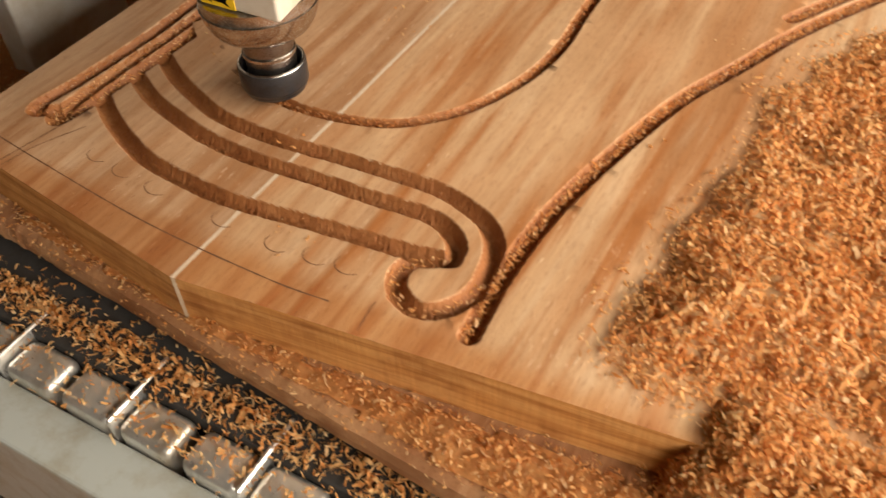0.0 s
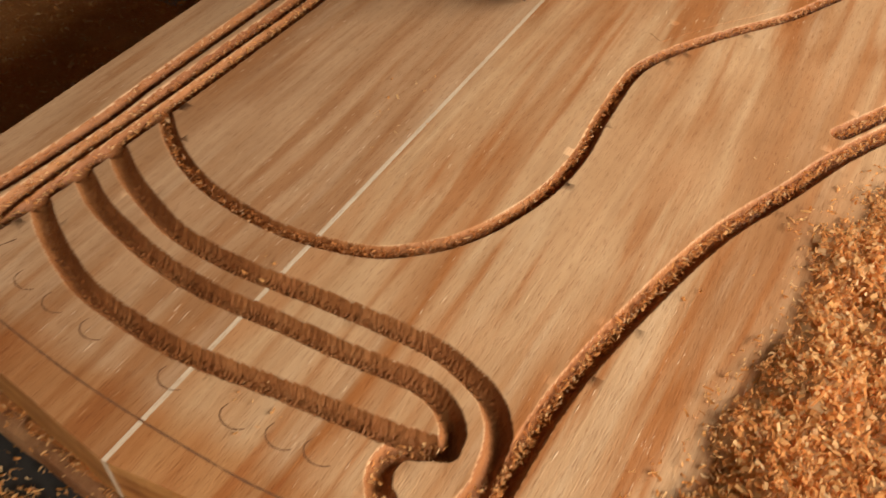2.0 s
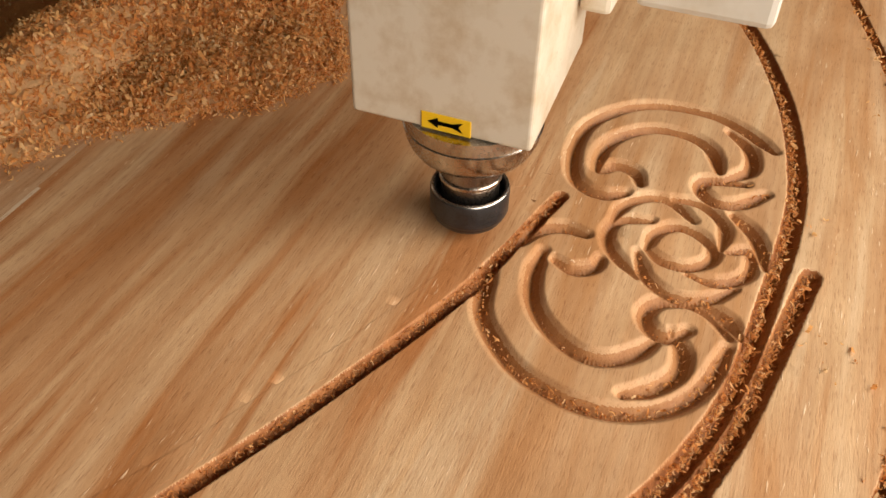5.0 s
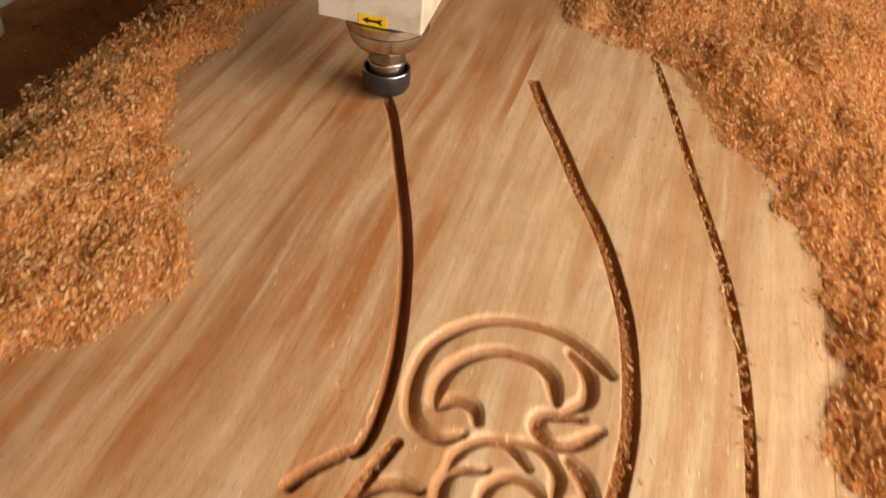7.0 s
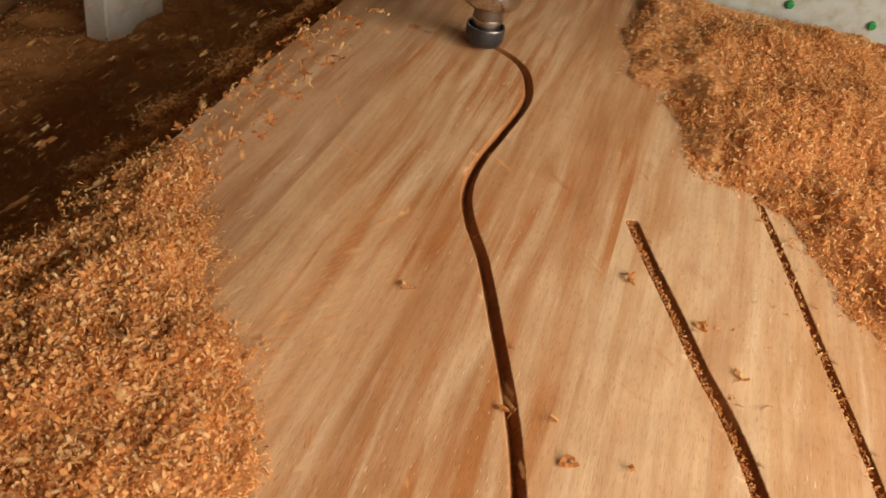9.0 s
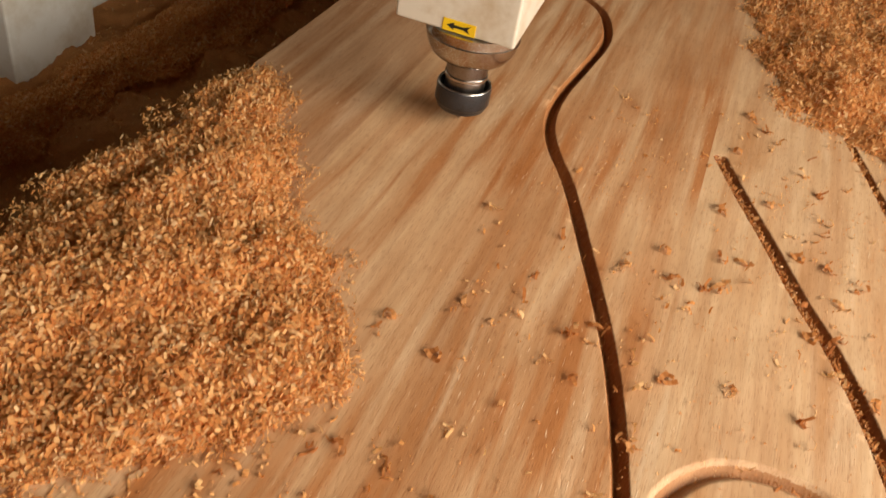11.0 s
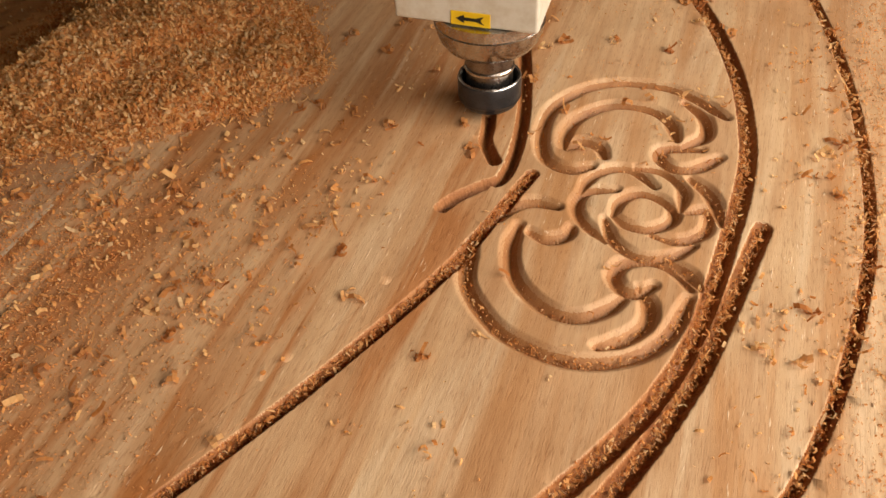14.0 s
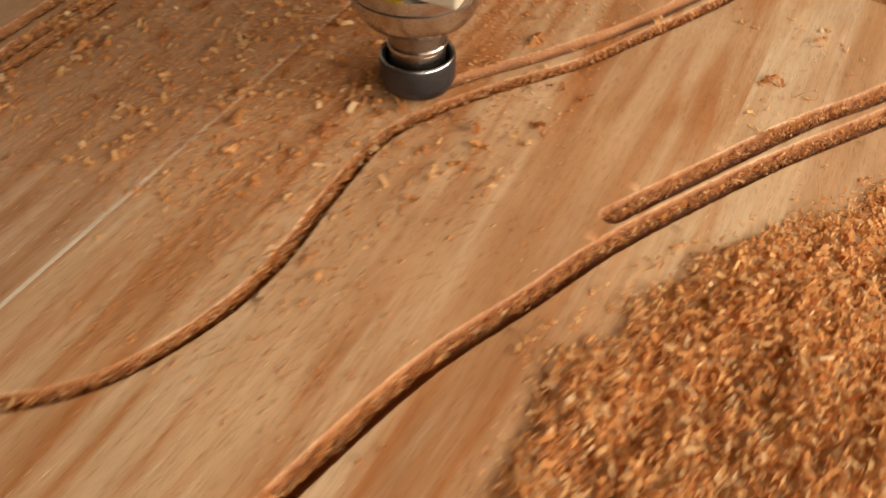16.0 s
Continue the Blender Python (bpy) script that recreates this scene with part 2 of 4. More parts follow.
def turned(profile, n=64, sharp=0.6):
    """A body of revolution about z from (radius, height) pairs."""
    bm = bmesh.new()
    rings = []
    for r, z in profile:
        if r < 1e-6:
            rings.append([bm.verts.new((0, 0, z))])
        else:
            rings.append([bm.verts.new((r * math.cos(2 * math.pi * k / n), r * math.sin(2 * math.pi * k / n), z)) for k in range(n)])
    for a, b in zip(rings, rings[1:]):
        for k in range(n):
            j = (k + 1) % n
            if len(a) == 1:
                f = bm.faces.new((a[0], b[k], b[j])) if len(b) > 1 else None
            elif len(b) == 1:
                f = bm.faces.new((a[k], b[0], a[j]))
            else:
                f = bm.faces.new((a[k], a[j], b[j], b[k]))
            if f:
                f.smooth = True
    bmesh.ops.recalc_face_normals(bm, faces=bm.faces)
    for e in bm.edges:
        if len(e.link_faces) == 2 and e.calc_face_angle() > sharp:
            e.smooth = False
    return bm


def spline(points, step=0.002):
    """A smooth line through a few control points, sampled evenly."""
    p = np.array(points, dtype=float)
    ext = np.vstack([2 * p[0] - p[1], p, 2 * p[-1] - p[-2]])
    out = []
    for i in range(1, len(ext) - 2):
        a, b, c, d = ext[i - 1:i + 3]
        k = max(2, int(np.linalg.norm(c[:2] - b[:2]) / step))
        s = (np.arange(k) / k)[:, None]
        out.append(0.5 * (2 * b + (c - a) * s + (2 * a - 5 * b + 4 * c - d) * s ** 2 + (3 * b - a - 3 * c + d) * s ** 3))
    out.append(p[-1:])
    return np.vstack(out)


# ---- the carving: centre lines on the panel as (x, side), side = -y ----
LINES = {
    "edge_a": [(0.284, -0.464), (0.277, -0.472), (0.283, -0.478), (0.32, -0.473), (0.384, -0.469), (0.437, -0.470), (0.583, -0.468), (0.75, -0.470)],
    "edge_b": [(0.281, -0.458), (0.299, -0.459), (0.35, -0.457), (0.426, -0.454), (0.486, -0.452), (0.58, -0.449), (0.75, -0.450)],
    "edge_c": [(0.279, -0.459), (0.275, -0.453), (0.282, -0.450), (0.307, -0.447), (0.368, -0.443), (0.439, -0.440), (0.6, -0.436), (0.75, -0.433)],
    "arc_low": [(0.308, -0.444), (0.294, -0.422), (0.281, -0.395), (0.271, -0.365), (0.266, -0.315), (0.267, -0.286), (0.272, -0.243), (0.276, -0.2), (0.278, -0.182), (0.281, -0.165)],
    "arc_mid": [(0.339, -0.442), (0.324, -0.414), (0.314, -0.383), (0.306, -0.349), (0.303, -0.31), (0.305, -0.267), (0.306, -0.225), (0.308, -0.190), (0.304, -0.172), (0.294, -0.160), (0.283, -0.157)],
    "volute": [(0.283, -0.157), (0.278, -0.167), (0.272, -0.176), (0.261, -0.178), (0.251, -0.173), (0.245, -0.164), (0.244, -0.154), (0.250, -0.144), (0.261, -0.137), (0.274, -0.134)],
    "arc_high": [(0.367, -0.442), (0.350, -0.414), (0.338, -0.386), (0.328, -0.355), (0.325, -0.31), (0.328, -0.265), (0.330, -0.217), (0.330, -0.192), (0.325, -0.171), (0.317, -0.153), (0.303, -0.141), (0.285, -0.136), (0.27, -0.134)],
    "wave": [(0.410, -0.441), (0.391, -0.418), (0.375, -0.391), (0.364, -0.358), (0.359, -0.31), (0.367, -0.262), (0.382, -0.236), (0.410, -0.212), (0.455, -0.194), (0.5, -0.188), (0.55, -0.191), (0.605, -0.191), (0.641, -0.178), (0.679, -0.155), (0.73, -0.118), (0.77, -0.097), (0.834, -0.065), (0.905, -0.034), (0.955, -0.015), (1.0, -0.004), (1.046, 0.008)],
    "outer": [(0.241, -0.124), (0.289, -0.127), (0.349, -0.123), (0.422, -0.108), (0.480, -0.092), (0.535, -0.068), (0.593, -0.043), (0.684, 0.009), (0.76, 0.060), (0.824, 0.099), (0.897, 0.127), (0.948, 0.139), (1.032, 0.155)],
    "inner": [(0.607, -0.053), (0.670, -0.017), (0.735, 0.021), (0.78, 0.053), (0.858, 0.099), (0.906, 0.119), (0.950, 0.129), (1.013, 0.136), (1.070, 0.141), (1.120, 0.140), (1.189, 0.129), (1.25, 0.111), (1.302, 0.090), (1.344, 0.068), (1.400, 0.043), (1.457, 0.016), (1.507, -0.006)],
    "scroll_outer": [(0.972, -0.009), (0.942, -0.004), (0.923, 0.009), (0.908, 0.027), (0.900, 0.050), (0.899, 0.070), (0.905, 0.089), (0.918, 0.106), (0.938, 0.117), (0.962, 0.122)],
    "scroll_top": [(0.998, 0.0), (1.012, 0.006), (1.020, 0.019), (1.019, 0.033)],
    "scroll_eye": [(0.992, 0.022), (0.988, 0.033), (0.994, 0.044), (1.003, 0.046)],
    "scroll_inner": [(0.996, 0.014), (0.977, 0.014), (0.955, 0.021), (0.939, 0.035), (0.930, 0.053), (0.932, 0.068), (0.942, 0.080), (0.954, 0.087)],
    "scroll_curl": [(0.966, 0.101), (0.958, 0.093), (0.960, 0.083), (0.970, 0.078), (0.981, 0.083), (0.987, 0.097), (0.983, 0.111), (0.970, 0.122)],
    "scroll_tail": [(0.962, 0.094), (0.950, 0.101), (0.935, 0.101), (0.921, 0.091), (0.913, 0.079)],
    "crest_outer": [(1.066, 0.046), (1.059, 0.034), (1.062, 0.020), (1.074, 0.010), (1.101, 0.004), (1.131, 0.007), (1.157, 0.024), (1.171, 0.048), (1.173, 0.080), (1.163, 0.104), (1.145, 0.126)],
    "crest_inner": [(1.078, 0.052), (1.089, 0.046), (1.091, 0.034), (1.084, 0.024), (1.104, 0.021), (1.124, 0.029), (1.140, 0.047), (1.142, 0.070), (1.132, 0.087), (1.110, 0.096)],
    "crest_curl": [(1.103, 0.113), (1.101, 0.098), (1.096, 0.088), (1.086, 0.088), (1.078, 0.099), (1.082, 0.112), (1.097, 0.126)],
    "crest_leaf": [(1.157, 0.096), (1.143, 0.110), (1.120, 0.114), (1.104, 0.101)],
    "petal_a": [(1.036, 0.044), (1.055, 0.048), (1.067, 0.060), (1.068, 0.074), (1.055, 0.089)],
    "petal_b": [(1.072, 0.074), (1.072, 0.092), (1.058, 0.106), (1.037, 0.108)],
    "petal_c": [(1.036, 0.112), (1.040, 0.124), (1.020, 0.124), (1.008, 0.110), (1.009, 0.094)],
    "petal_d": [(1.016, 0.064), (0.998, 0.072), (0.988, 0.089), (0.993, 0.107), (1.006, 0.119)],
    "petal_e": [(0.996, 0.068), (1.011, 0.050), (1.027, 0.044), (1.040, 0.049), (1.046, 0.066)],
    "petal_ring": [(1.021, 0.068), (1.036, 0.070), (1.046, 0.080), (1.045, 0.092), (1.036, 0.103), (1.024, 0.103), (1.014, 0.092), (1.014, 0.078), (1.021, 0.068)],
    "spur_high": [(1.070, 0.110), (1.056, 0.124), (1.03, 0.134)],
    "spur_low": [(0.989, 0.106), (0.982, 0.118), (0.972, 0.128)],
}
# lines that the cutter works while it is watched
HOOK = [(0.998, -0.039), (1.010, -0.033), (1.026, -0.020), (1.037, -0.010), (1.067, -0.009), (1.118, -0.016), (1.186, -0.033), (1.243, -0.052), (1.321, -0.084), (1.391, -0.114), (1.435, -0.138), (1.477, -0.153), (1.53, -0.157), (1.6, -0.151), (1.66, -0.146), (1.705, -0.150), (1.755, -0.170), (1.785, -0.210), (1.790, -0.260), (1.78, -0.31)]
NOTCH = [(1.114, -0.041), (1.090, -0.035), (1.073, -0.032), (1.053, -0.020)]
RETURN = [(1.018, -0.0105), (0.981, -0.020), (0.908, -0.047), (0.845, -0.076), (0.790, -0.103), (0.736, -0.136), (0.690, -0.170), (0.66, -0.190)]
BORDER = [(0.79, 0.150), (0.849, 0.178), (0.884, 0.190), (0.922, 0.200), (0.973, 0.209), (1.036, 0.216), (1.109, 0.215), (1.195, 0.207), (1.287, 0.190), (1.405, 0.159), (1.517, 0.130), (1.614, 0.102)]
WIDTH, DEPTH = 0.0062, 0.0086
FINE, COARSE = 0.0007, 0.0077
X0, X1, Y0, Y1 = 0.192, 2.140, -0.272, 0.520


def carved_field():
    """The depth of the carving over the whole panel, on a fine lattice."""
    nx, ny = round((X1 - X0) / FINE) + 1, round((Y1 - Y0) / FINE) + 1
    field = np.zeros((nx, ny), dtype=np.float32)
    rough = np.zeros((nx, ny), dtype=np.float32)
    rng = np.random.default_rng(4)
    jobs = [(spline(p), WIDTH * (0.76 if k == "wave" else 1.0), DEPTH, k.split("_")[0]) for k, p in LINES.items()]
    jobs += [(spline(p), WIDTH * 0.82, DEPTH, "cut") for p in (HOOK, NOTCH, RETURN)]
    jobs += [(spline(BORDER), 0.0038, 0.008, "cut")]
    for line, w, d, kind in jobs:
        n = len(line)
        for i, (x, side) in enumerate(line):
            ends = min(i, n - 1 - i) * 0.002
            ornament = kind in ("scroll", "crest", "petal", "spur")
            thin = (0.62 + 0.26 * min(1.0, ends / 0.012)) * (0.85 if kind == "petal" else 1.0) if ornament else 1.0
            ww = w * (1.25 * thin + 0.10 if ornament else 1.0) * (1 + rng.normal(0, 0.008 if ornament else 0.025))
            dd = d * thin
            ci, cj = (x - X0) / FINE, (-side + (0.0022 if ornament else 0.0) - Y0) / FINE
            k = int(ww / FINE) + 2
            i0, j0 = int(ci) - k, int(cj) - k
            if i0 < 0 or j0 < 0 or i0 + 2 * k + 2 > nx or j0 + 2 * k + 2 > ny:
                continue
            gi, gj = np.mgrid[i0:i0 + 2 * k + 2, j0:j0 + 2 * k + 2]
            r = np.hypot(gi - ci, gj - cj) * FINE / ww
            z = -1.0 * dd * np.clip(1 - r, 0, 1) ** 1.3 if ornament else -dd * np.clip(1 - r ** 2.0, 0, 1)
            win = field[i0:i0 + 2 * k + 2, j0:j0 + 2 * k + 2]
            np.minimum(win, z, out=win)
            if not ornament:
                win = rough[i0:i0 + 2 * k + 2, j0:j0 + 2 * k + 2]
                np.minimum(win, z, out=win)
    fibres = rng.normal(0, 0.0005, field.shape).astype(np.float32)
    field += np.where(rough < -0.0012, np.minimum(fibres, 0.0009), 0)
    return field, rough


FIELD, ROUGH = carved_field()


def front(y):
    """Where the panel's sawn front end lies."""
    return np.where(y > 0.288, 0.2015 + (y - 0.288) * 0.137, 0.2015 + (0.288 - y) * 0.112)


def far_side(x):
    return np.where(x < 0.93, 0.512, 0.409)


THICK = 0.034


def plank_mesh(name, y0, y1, mat, cut_from=-0.0014):
    """One glued-up board of the panel, carved on its face."""
    j0, j1 = round((y0 - Y0) / FINE), round((y1 - Y0) / FINE)
    step = round(COARSE / FINE)
    nx = (FIELD.shape[0] - 1) // step
    cuts = list(range(j0, j1, step)) + [j1]
    verts, faces, index, deep = [], [], {}, []

    def vert(i, j):
        key = (i, j)
        if key not in index:
            x, y = X0 + i * FINE, Y0 + j * FINE
            y = min(y, float(far_side(x)))
            x = max(x, float(front(y)))
            index[key] = len(verts)
            verts.append((x, y, float(FIELD[i, j])))
            deep.append(float(ROUGH[i, j]))
        return index[key]

    for a in range(nx):
        i0, i1 = a * step, (a + 1) * step
        for b0, b1 in zip(cuts, cuts[1:]):
            if Y0 + b0 * FINE >= float(far_side(X0 + i0 * FINE)) - 1e-6 or X0 + i1 * FINE <= float(front(Y0 + b0 * FINE)):
                continue
            patch = FIELD[i0:i1 + 1, b0:b1 + 1]
            if patch.min() < -1e-5:
                for i in range(i0, i1):
                    for j in range(b0, b1):
                        faces.append((vert(i, j), vert(i + 1, j), vert(i + 1, j + 1), vert(i, j + 1)))
            else:
                faces.append((vert(i0, b0), vert(i1, b0), vert(i1, b1), vert(i0, b1)))
    base_count = len(faces)
    # the sawn front end and the outer sides
    fronts = [(float(front(y)), float(y)) for y in np.linspace(y0, y1, 12)]
    runs = [fronts]
    if y1 > 0.42:
        runs.append([fronts[-1], (0.9299, 0.512), (0.9301, 0.409), (X1, 0.409)])
    if y0 < -0.2:
        runs.append([(X1, y0), fronts[0]])
    for run in runs:
        base = len(verts)
        for x, y in run:
            verts.append((x, y, 0.0))
            verts.append((x, y, -THICK))
        for k in range(len(run) - 1):
            faces.append((base + 2 * k, base + 2 * k + 1, base + 2 * k + 3, base + 2 * k + 2))
    n_top = base_count
    me = mesh_of(name, verts, faces)
    me.materials.append(mat)
    me.materials.append(CUT_SHADED)
    if y1 - y0 < 0.01:
        me.materials.append(WOOD_MID)
    me.materials.append(END_GRAIN)
    sawn = len(me.materials) - 1 if y1 - y0 > 0.01 else 0
    me.materials.append(CREASE_SHADED)
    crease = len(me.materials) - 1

    # deep faces take the cut colours that have shade painted in
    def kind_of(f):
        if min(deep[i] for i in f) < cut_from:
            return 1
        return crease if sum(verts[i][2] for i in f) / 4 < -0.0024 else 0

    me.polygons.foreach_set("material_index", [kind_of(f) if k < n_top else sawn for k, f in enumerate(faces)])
    if y1 - y0 < 0.01:
        for poly in me.polygons:
            if poly.center.x > 0.93 and poly.material_index == 0:
                poly.material_index = 2
    me.polygons.foreach_set("use_smooth", [k < n_top for k in range(len(faces))])
    return me


panel_boards = []
panel = thing("carved_panel", "glued teak panel with V-carved scrolls and curved border lines", "wood panel")
for y0, y1, mat, lab in ((0.2880, 0.512, WOOD_LEFT, "reddish brown board"), (0.2850, 0.2880, SAP, "pale sapwood strip"), (0.016, 0.2850, WOOD_MID, "board with dark streaks"), (-0.264, 0.016, WOOD_RIGHT, "pale straw-coloured board")):
    part("plank", plank_mesh("plank", y0, y1, mat), None, panel, lab)


side_board = box(0.300, 2.14, -0.420, -0.2646, -THICK, -0.0012, 0.0012, 2)
part("plank", side_board, WOOD_RIGHT, panel, "dusty pale outer board")


def scribe(name, points, width, label):
    """A thin knife or pencil line let a hair above the panel."""
    line = spline([(x, -s) for x, s in points], 0.003)
    r = np.random.default_rng(len(points))
    bm = bmesh.new()
    prev = None
    for k, p in enumerate(line):
        d = line[min(k + 1, len(line) - 1)] - line[max(k - 1, 0)]
        n = np.array([-d[1], d[0]]) / (np.hypot(*d) + 1e-9) * width * r.uniform(0.25, 0.6)
        row = [bm.verts.new((*(p + n), 0.00008)), bm.verts.new((*(p - n), 0.00008))]
        if prev:
            bm.faces.new((prev[0], prev[1], row[1], row[0]))
        prev = row
    bmesh.ops.recalc_face_normals(bm, faces=bm.faces)
    return part(name, bm, INK_WORN, panel, label)


scribe("marking_line", [(0.250, -0.505), (0.2395, -0.43), (0.228, -0.33), (0.225, -0.24), (0.227, -0.20)], 0.0011, "dark scribed marking line")
scribe("marking_line", [(0.225, -0.455), (0.262, -0.448), (0.292, -0.442)], 0.0010, "dark scribed marking line")
scribe("marking_line", [(0.226, -0.450), (0.25, -0.444), (0.279, -0.430)], 0.0009, "dark scribed marking line")
scribe("marking_line", [(0.217, -0.176), (0.232, -0.178), (0.238, -0.178)], 0.0009, "dark scribed marking line")
for cx, cs in ((0.262, -0.40), (0.258, -0.375), (0.255, -0.345), (0.252, -0.29), (0.250, -0.25), (0.252, -0.225), (0.254, -0.205)):
    scribe("tool_mark", [(cx + 0.007 * math.cos(a), cs + 0.009 * math.sin(a)) for a in np.linspace(2.2, 5.2, 6)], 0.0007, "faint round tool mark")

# ---- machine bed ----
def skewed_board(x_of_y, x1, y0, y1, z0, z1, wear, seed):
    """A board with a skewed, chewed front edge."""
    r = np.random.default_rng(seed)
    ys = np.linspace(y0, y1, 90)
    cut = np.cumsum(r.normal(0, 0.0005, 90)) * 0.4 + r.normal(0, wear * 0.4, 90)
    bm = bmesh.new()
    rows = []
    for y, c in zip(ys, cut - cut.mean()):
        x = x_of_y(y)
        rows.append([bm.verts.new(p) for p in ((x1, y, z0), (x + 0.001 + c, y, z0), (x + c * 0.6, y, z0 * 0.6 + z1 * 0.4), (x + 0.0015 + c, y, z1 - 0.003), (x + 0.006 + c, y, z1 - 0.0006), (x + 0.012, y, z1), (x1, y, z1))])
    for a, b in zip(rows, rows[1:]):
        for k in range(6):
            bm.faces.new((a[k], a[k + 1], b[k + 1], b[k]))
    bm.faces.new(rows[0])
    bm.faces.new(rows[-1][::-1])
    bmesh.ops.recalc_face_normals(bm, faces=bm.faces)
    return bm


def spoil_front(y):
    return 0.170 + 0.083 * y


spoil = solo("spoil_board", skewed_board(spoil_front, 2.15, -0.62, 0.405, -0.0525, -0.0345, 0.0008, 3), OLD_WOOD, "worn brown sacrificial board under the panel", "board")
spoil_near = solo("spoil_board", skewed_board(spoil_front, 0.925, 0.406, 0.50, -0.0525, -0.0345, 0.0008, 4), OLD_WOOD, "worn brown sacrificial board under the panel", "board")
bed = thing("machine_bed", "grey machine bed with aluminium slot blocks and rubber seal", "machine bed")
part("rubber_seal", box(0.162, 0.60, -0.9, 0.50, -0.085, -0.0585, 0.001), RUBBER, bed, "black rubber seal")
part("core", box(0.14, 2.06, -0.9, 0.40, -0.40, -0.086, 0.001), GREY_PAINT, bed)
part("side_frame", box(0.102, 0.1345, -0.9, 0.50, -0.20, -0.072, 0.002), GREY_PAINT, bed, "grey-green painted steel side")
for k in range(26):
    y = 0.4755 - 0.0455 * k
    bm = box(0.1352, 0.1615, y - 0.040, y - 0.0015, -0.12, -0.0615, 0.006, 4)
    for f in bm.faces:
        f.smooth = True
    part("slot_block", bm, ALUMINIUM, bed, "bright aluminium block")
    if k % 2 == 0:
        part("slot_fin", box(0.1352, 0.186, y + 0.0005, y + 0.0035, -0.1, -0.0575, 0.0008, 1), ALUMINIUM, bed, "aluminium fin")

tray = solo("bed_tray", box(-0.3, 3.2, 0.52, 1.9, -0.29, -0.26, 0.002), OLD_WOOD, "dusty low tray beside the bed", "tray", kind="structure")
front_tray = solo("front_tray", box(-0.6, 0.10, -1.0, 0.515, -0.30, -0.27, 0.002), OLD_WOOD, "dusty low board before the machine bed", "tray", kind="structure")
end_rail = thing("end_rail", "grey machine end rail with small green knobs", "machine rail")
part("rail", box(2.152, 2.20, -0.80, 0.06, -0.05, 0.12, 0.003), GREY_PAINT, end_rail)
for y in (-0.13, -0.245):
    knob = turned([(0, 0.006), (0.004, 0.0058), (0.006, 0.004), (0.006, 0)], 20)
    bmesh.ops.transform(knob, matrix=pose(2.1518, y, 0.022, 0, -90, 0), verts=knob.verts)
    part("knob", knob, GREEN, end_rail, "small green knob")

# the gantry's leg travels along the bed with the cutter
gantry = thing("gantry_leg", "off-white steel machine gantry leg beside the bed", "gantry")
part("leg_plate", box(0.14, 0.295, 0.84, 0.88, -0.255, 0.75, 0.003), WHITE_PAINT, gantry, "off-white steel plate")
part("rear_plate", box(0.299, 0.38, 0.86, 0.88, -0.20, 0.75, 0.003), WHITE_PAINT, gantry)

# ---- chips ----


def chip_cloud(rng, pos, lengths, flat=0.5, lift=0.0, wide=(0.10, 0.30)):
    """Curled shavings, four bent facets each, at the places given."""
    n = len(pos)
    L = rng.uniform(*lengths, n) if isinstance(lengths, tuple) else lengths
    Wd = L * rng.uniform(*wide, n)
    curl = rng.uniform(0.6, 4.6, n) * rng.choice([-1, 1], n)
    k = 4
    s = np.linspace(-0.5, 0.5, k)
    ang = curl[:, None] * s[None]
    rad = (L / np.maximum(np.abs(curl), 0.2) * np.sign(curl))[:, None]
    px, pz = np.sin(ang) * np.abs(rad), (1 - np.cos(ang)) * rad
    pz = pz - pz.min(1, keepdims=True)
    taper = 1 - 0.55 * np.abs(s)[None] * rng.uniform(0.2, 1.6, n)[:, None]
    py = Wd[:, None] * 0.5 * taper
    skew = rng.normal(0, 0.25, n)[:, None] * px
    loc = np.stack([np.stack([px, py + skew, pz], -1), np.stack([px, -py + skew, pz + rng.normal(0, 0.0004, (n, 1))], -1)], 2).reshape(n, 2 * k, 3)
    yaw, tilt, roll = rng.uniform(0, 2 * math.pi, n), rng.normal(0, flat, n), rng.normal(0, flat, n)
    cy, sy, ct, st, cr, sr = np.cos(yaw), np.sin(yaw), np.cos(tilt), np.sin(tilt), np.cos(roll), np.sin(roll)
    zero, one = np.zeros(n), np.ones(n)
    rz = np.stack([cy, -sy, zero, sy, cy, zero, zero, zero, one], -1).reshape(n, 3, 3)
    ry = np.stack([ct, zero, st, zero, one, zero, -st, zero, ct], -1).reshape(n, 3, 3)
    rx = np.stack([one, zero, zero, zero, cr, -sr, zero, sr, cr], -1).reshape(n, 3, 3)
    v = np.einsum("nij,nkj->nki", rz @ ry @ rx, loc)
    v[:, :, 2] += -v[:, :, 2].min(1)[:, None] * lift
    v += pos[:, None, :]
    f = np.array([(2 * q, 2 * q + 2, 2 * q + 3, 2 * q + 1) for q in range(k - 1)])
    faces = (np.arange(n) * 2 * k)[:, None, None] + f[None]
    return v.reshape(-1, 3), faces.reshape(-1, 4)


def rounded(poly, times=2):
    p = np.array(poly, dtype=float)
    for _ in range(times):
        q = np.roll(p, -1, 0)
        p = np.stack([0.75 * p + 0.25 * q, 0.25 * p + 0.75 * q], 1).reshape(-1, 2)
    return p


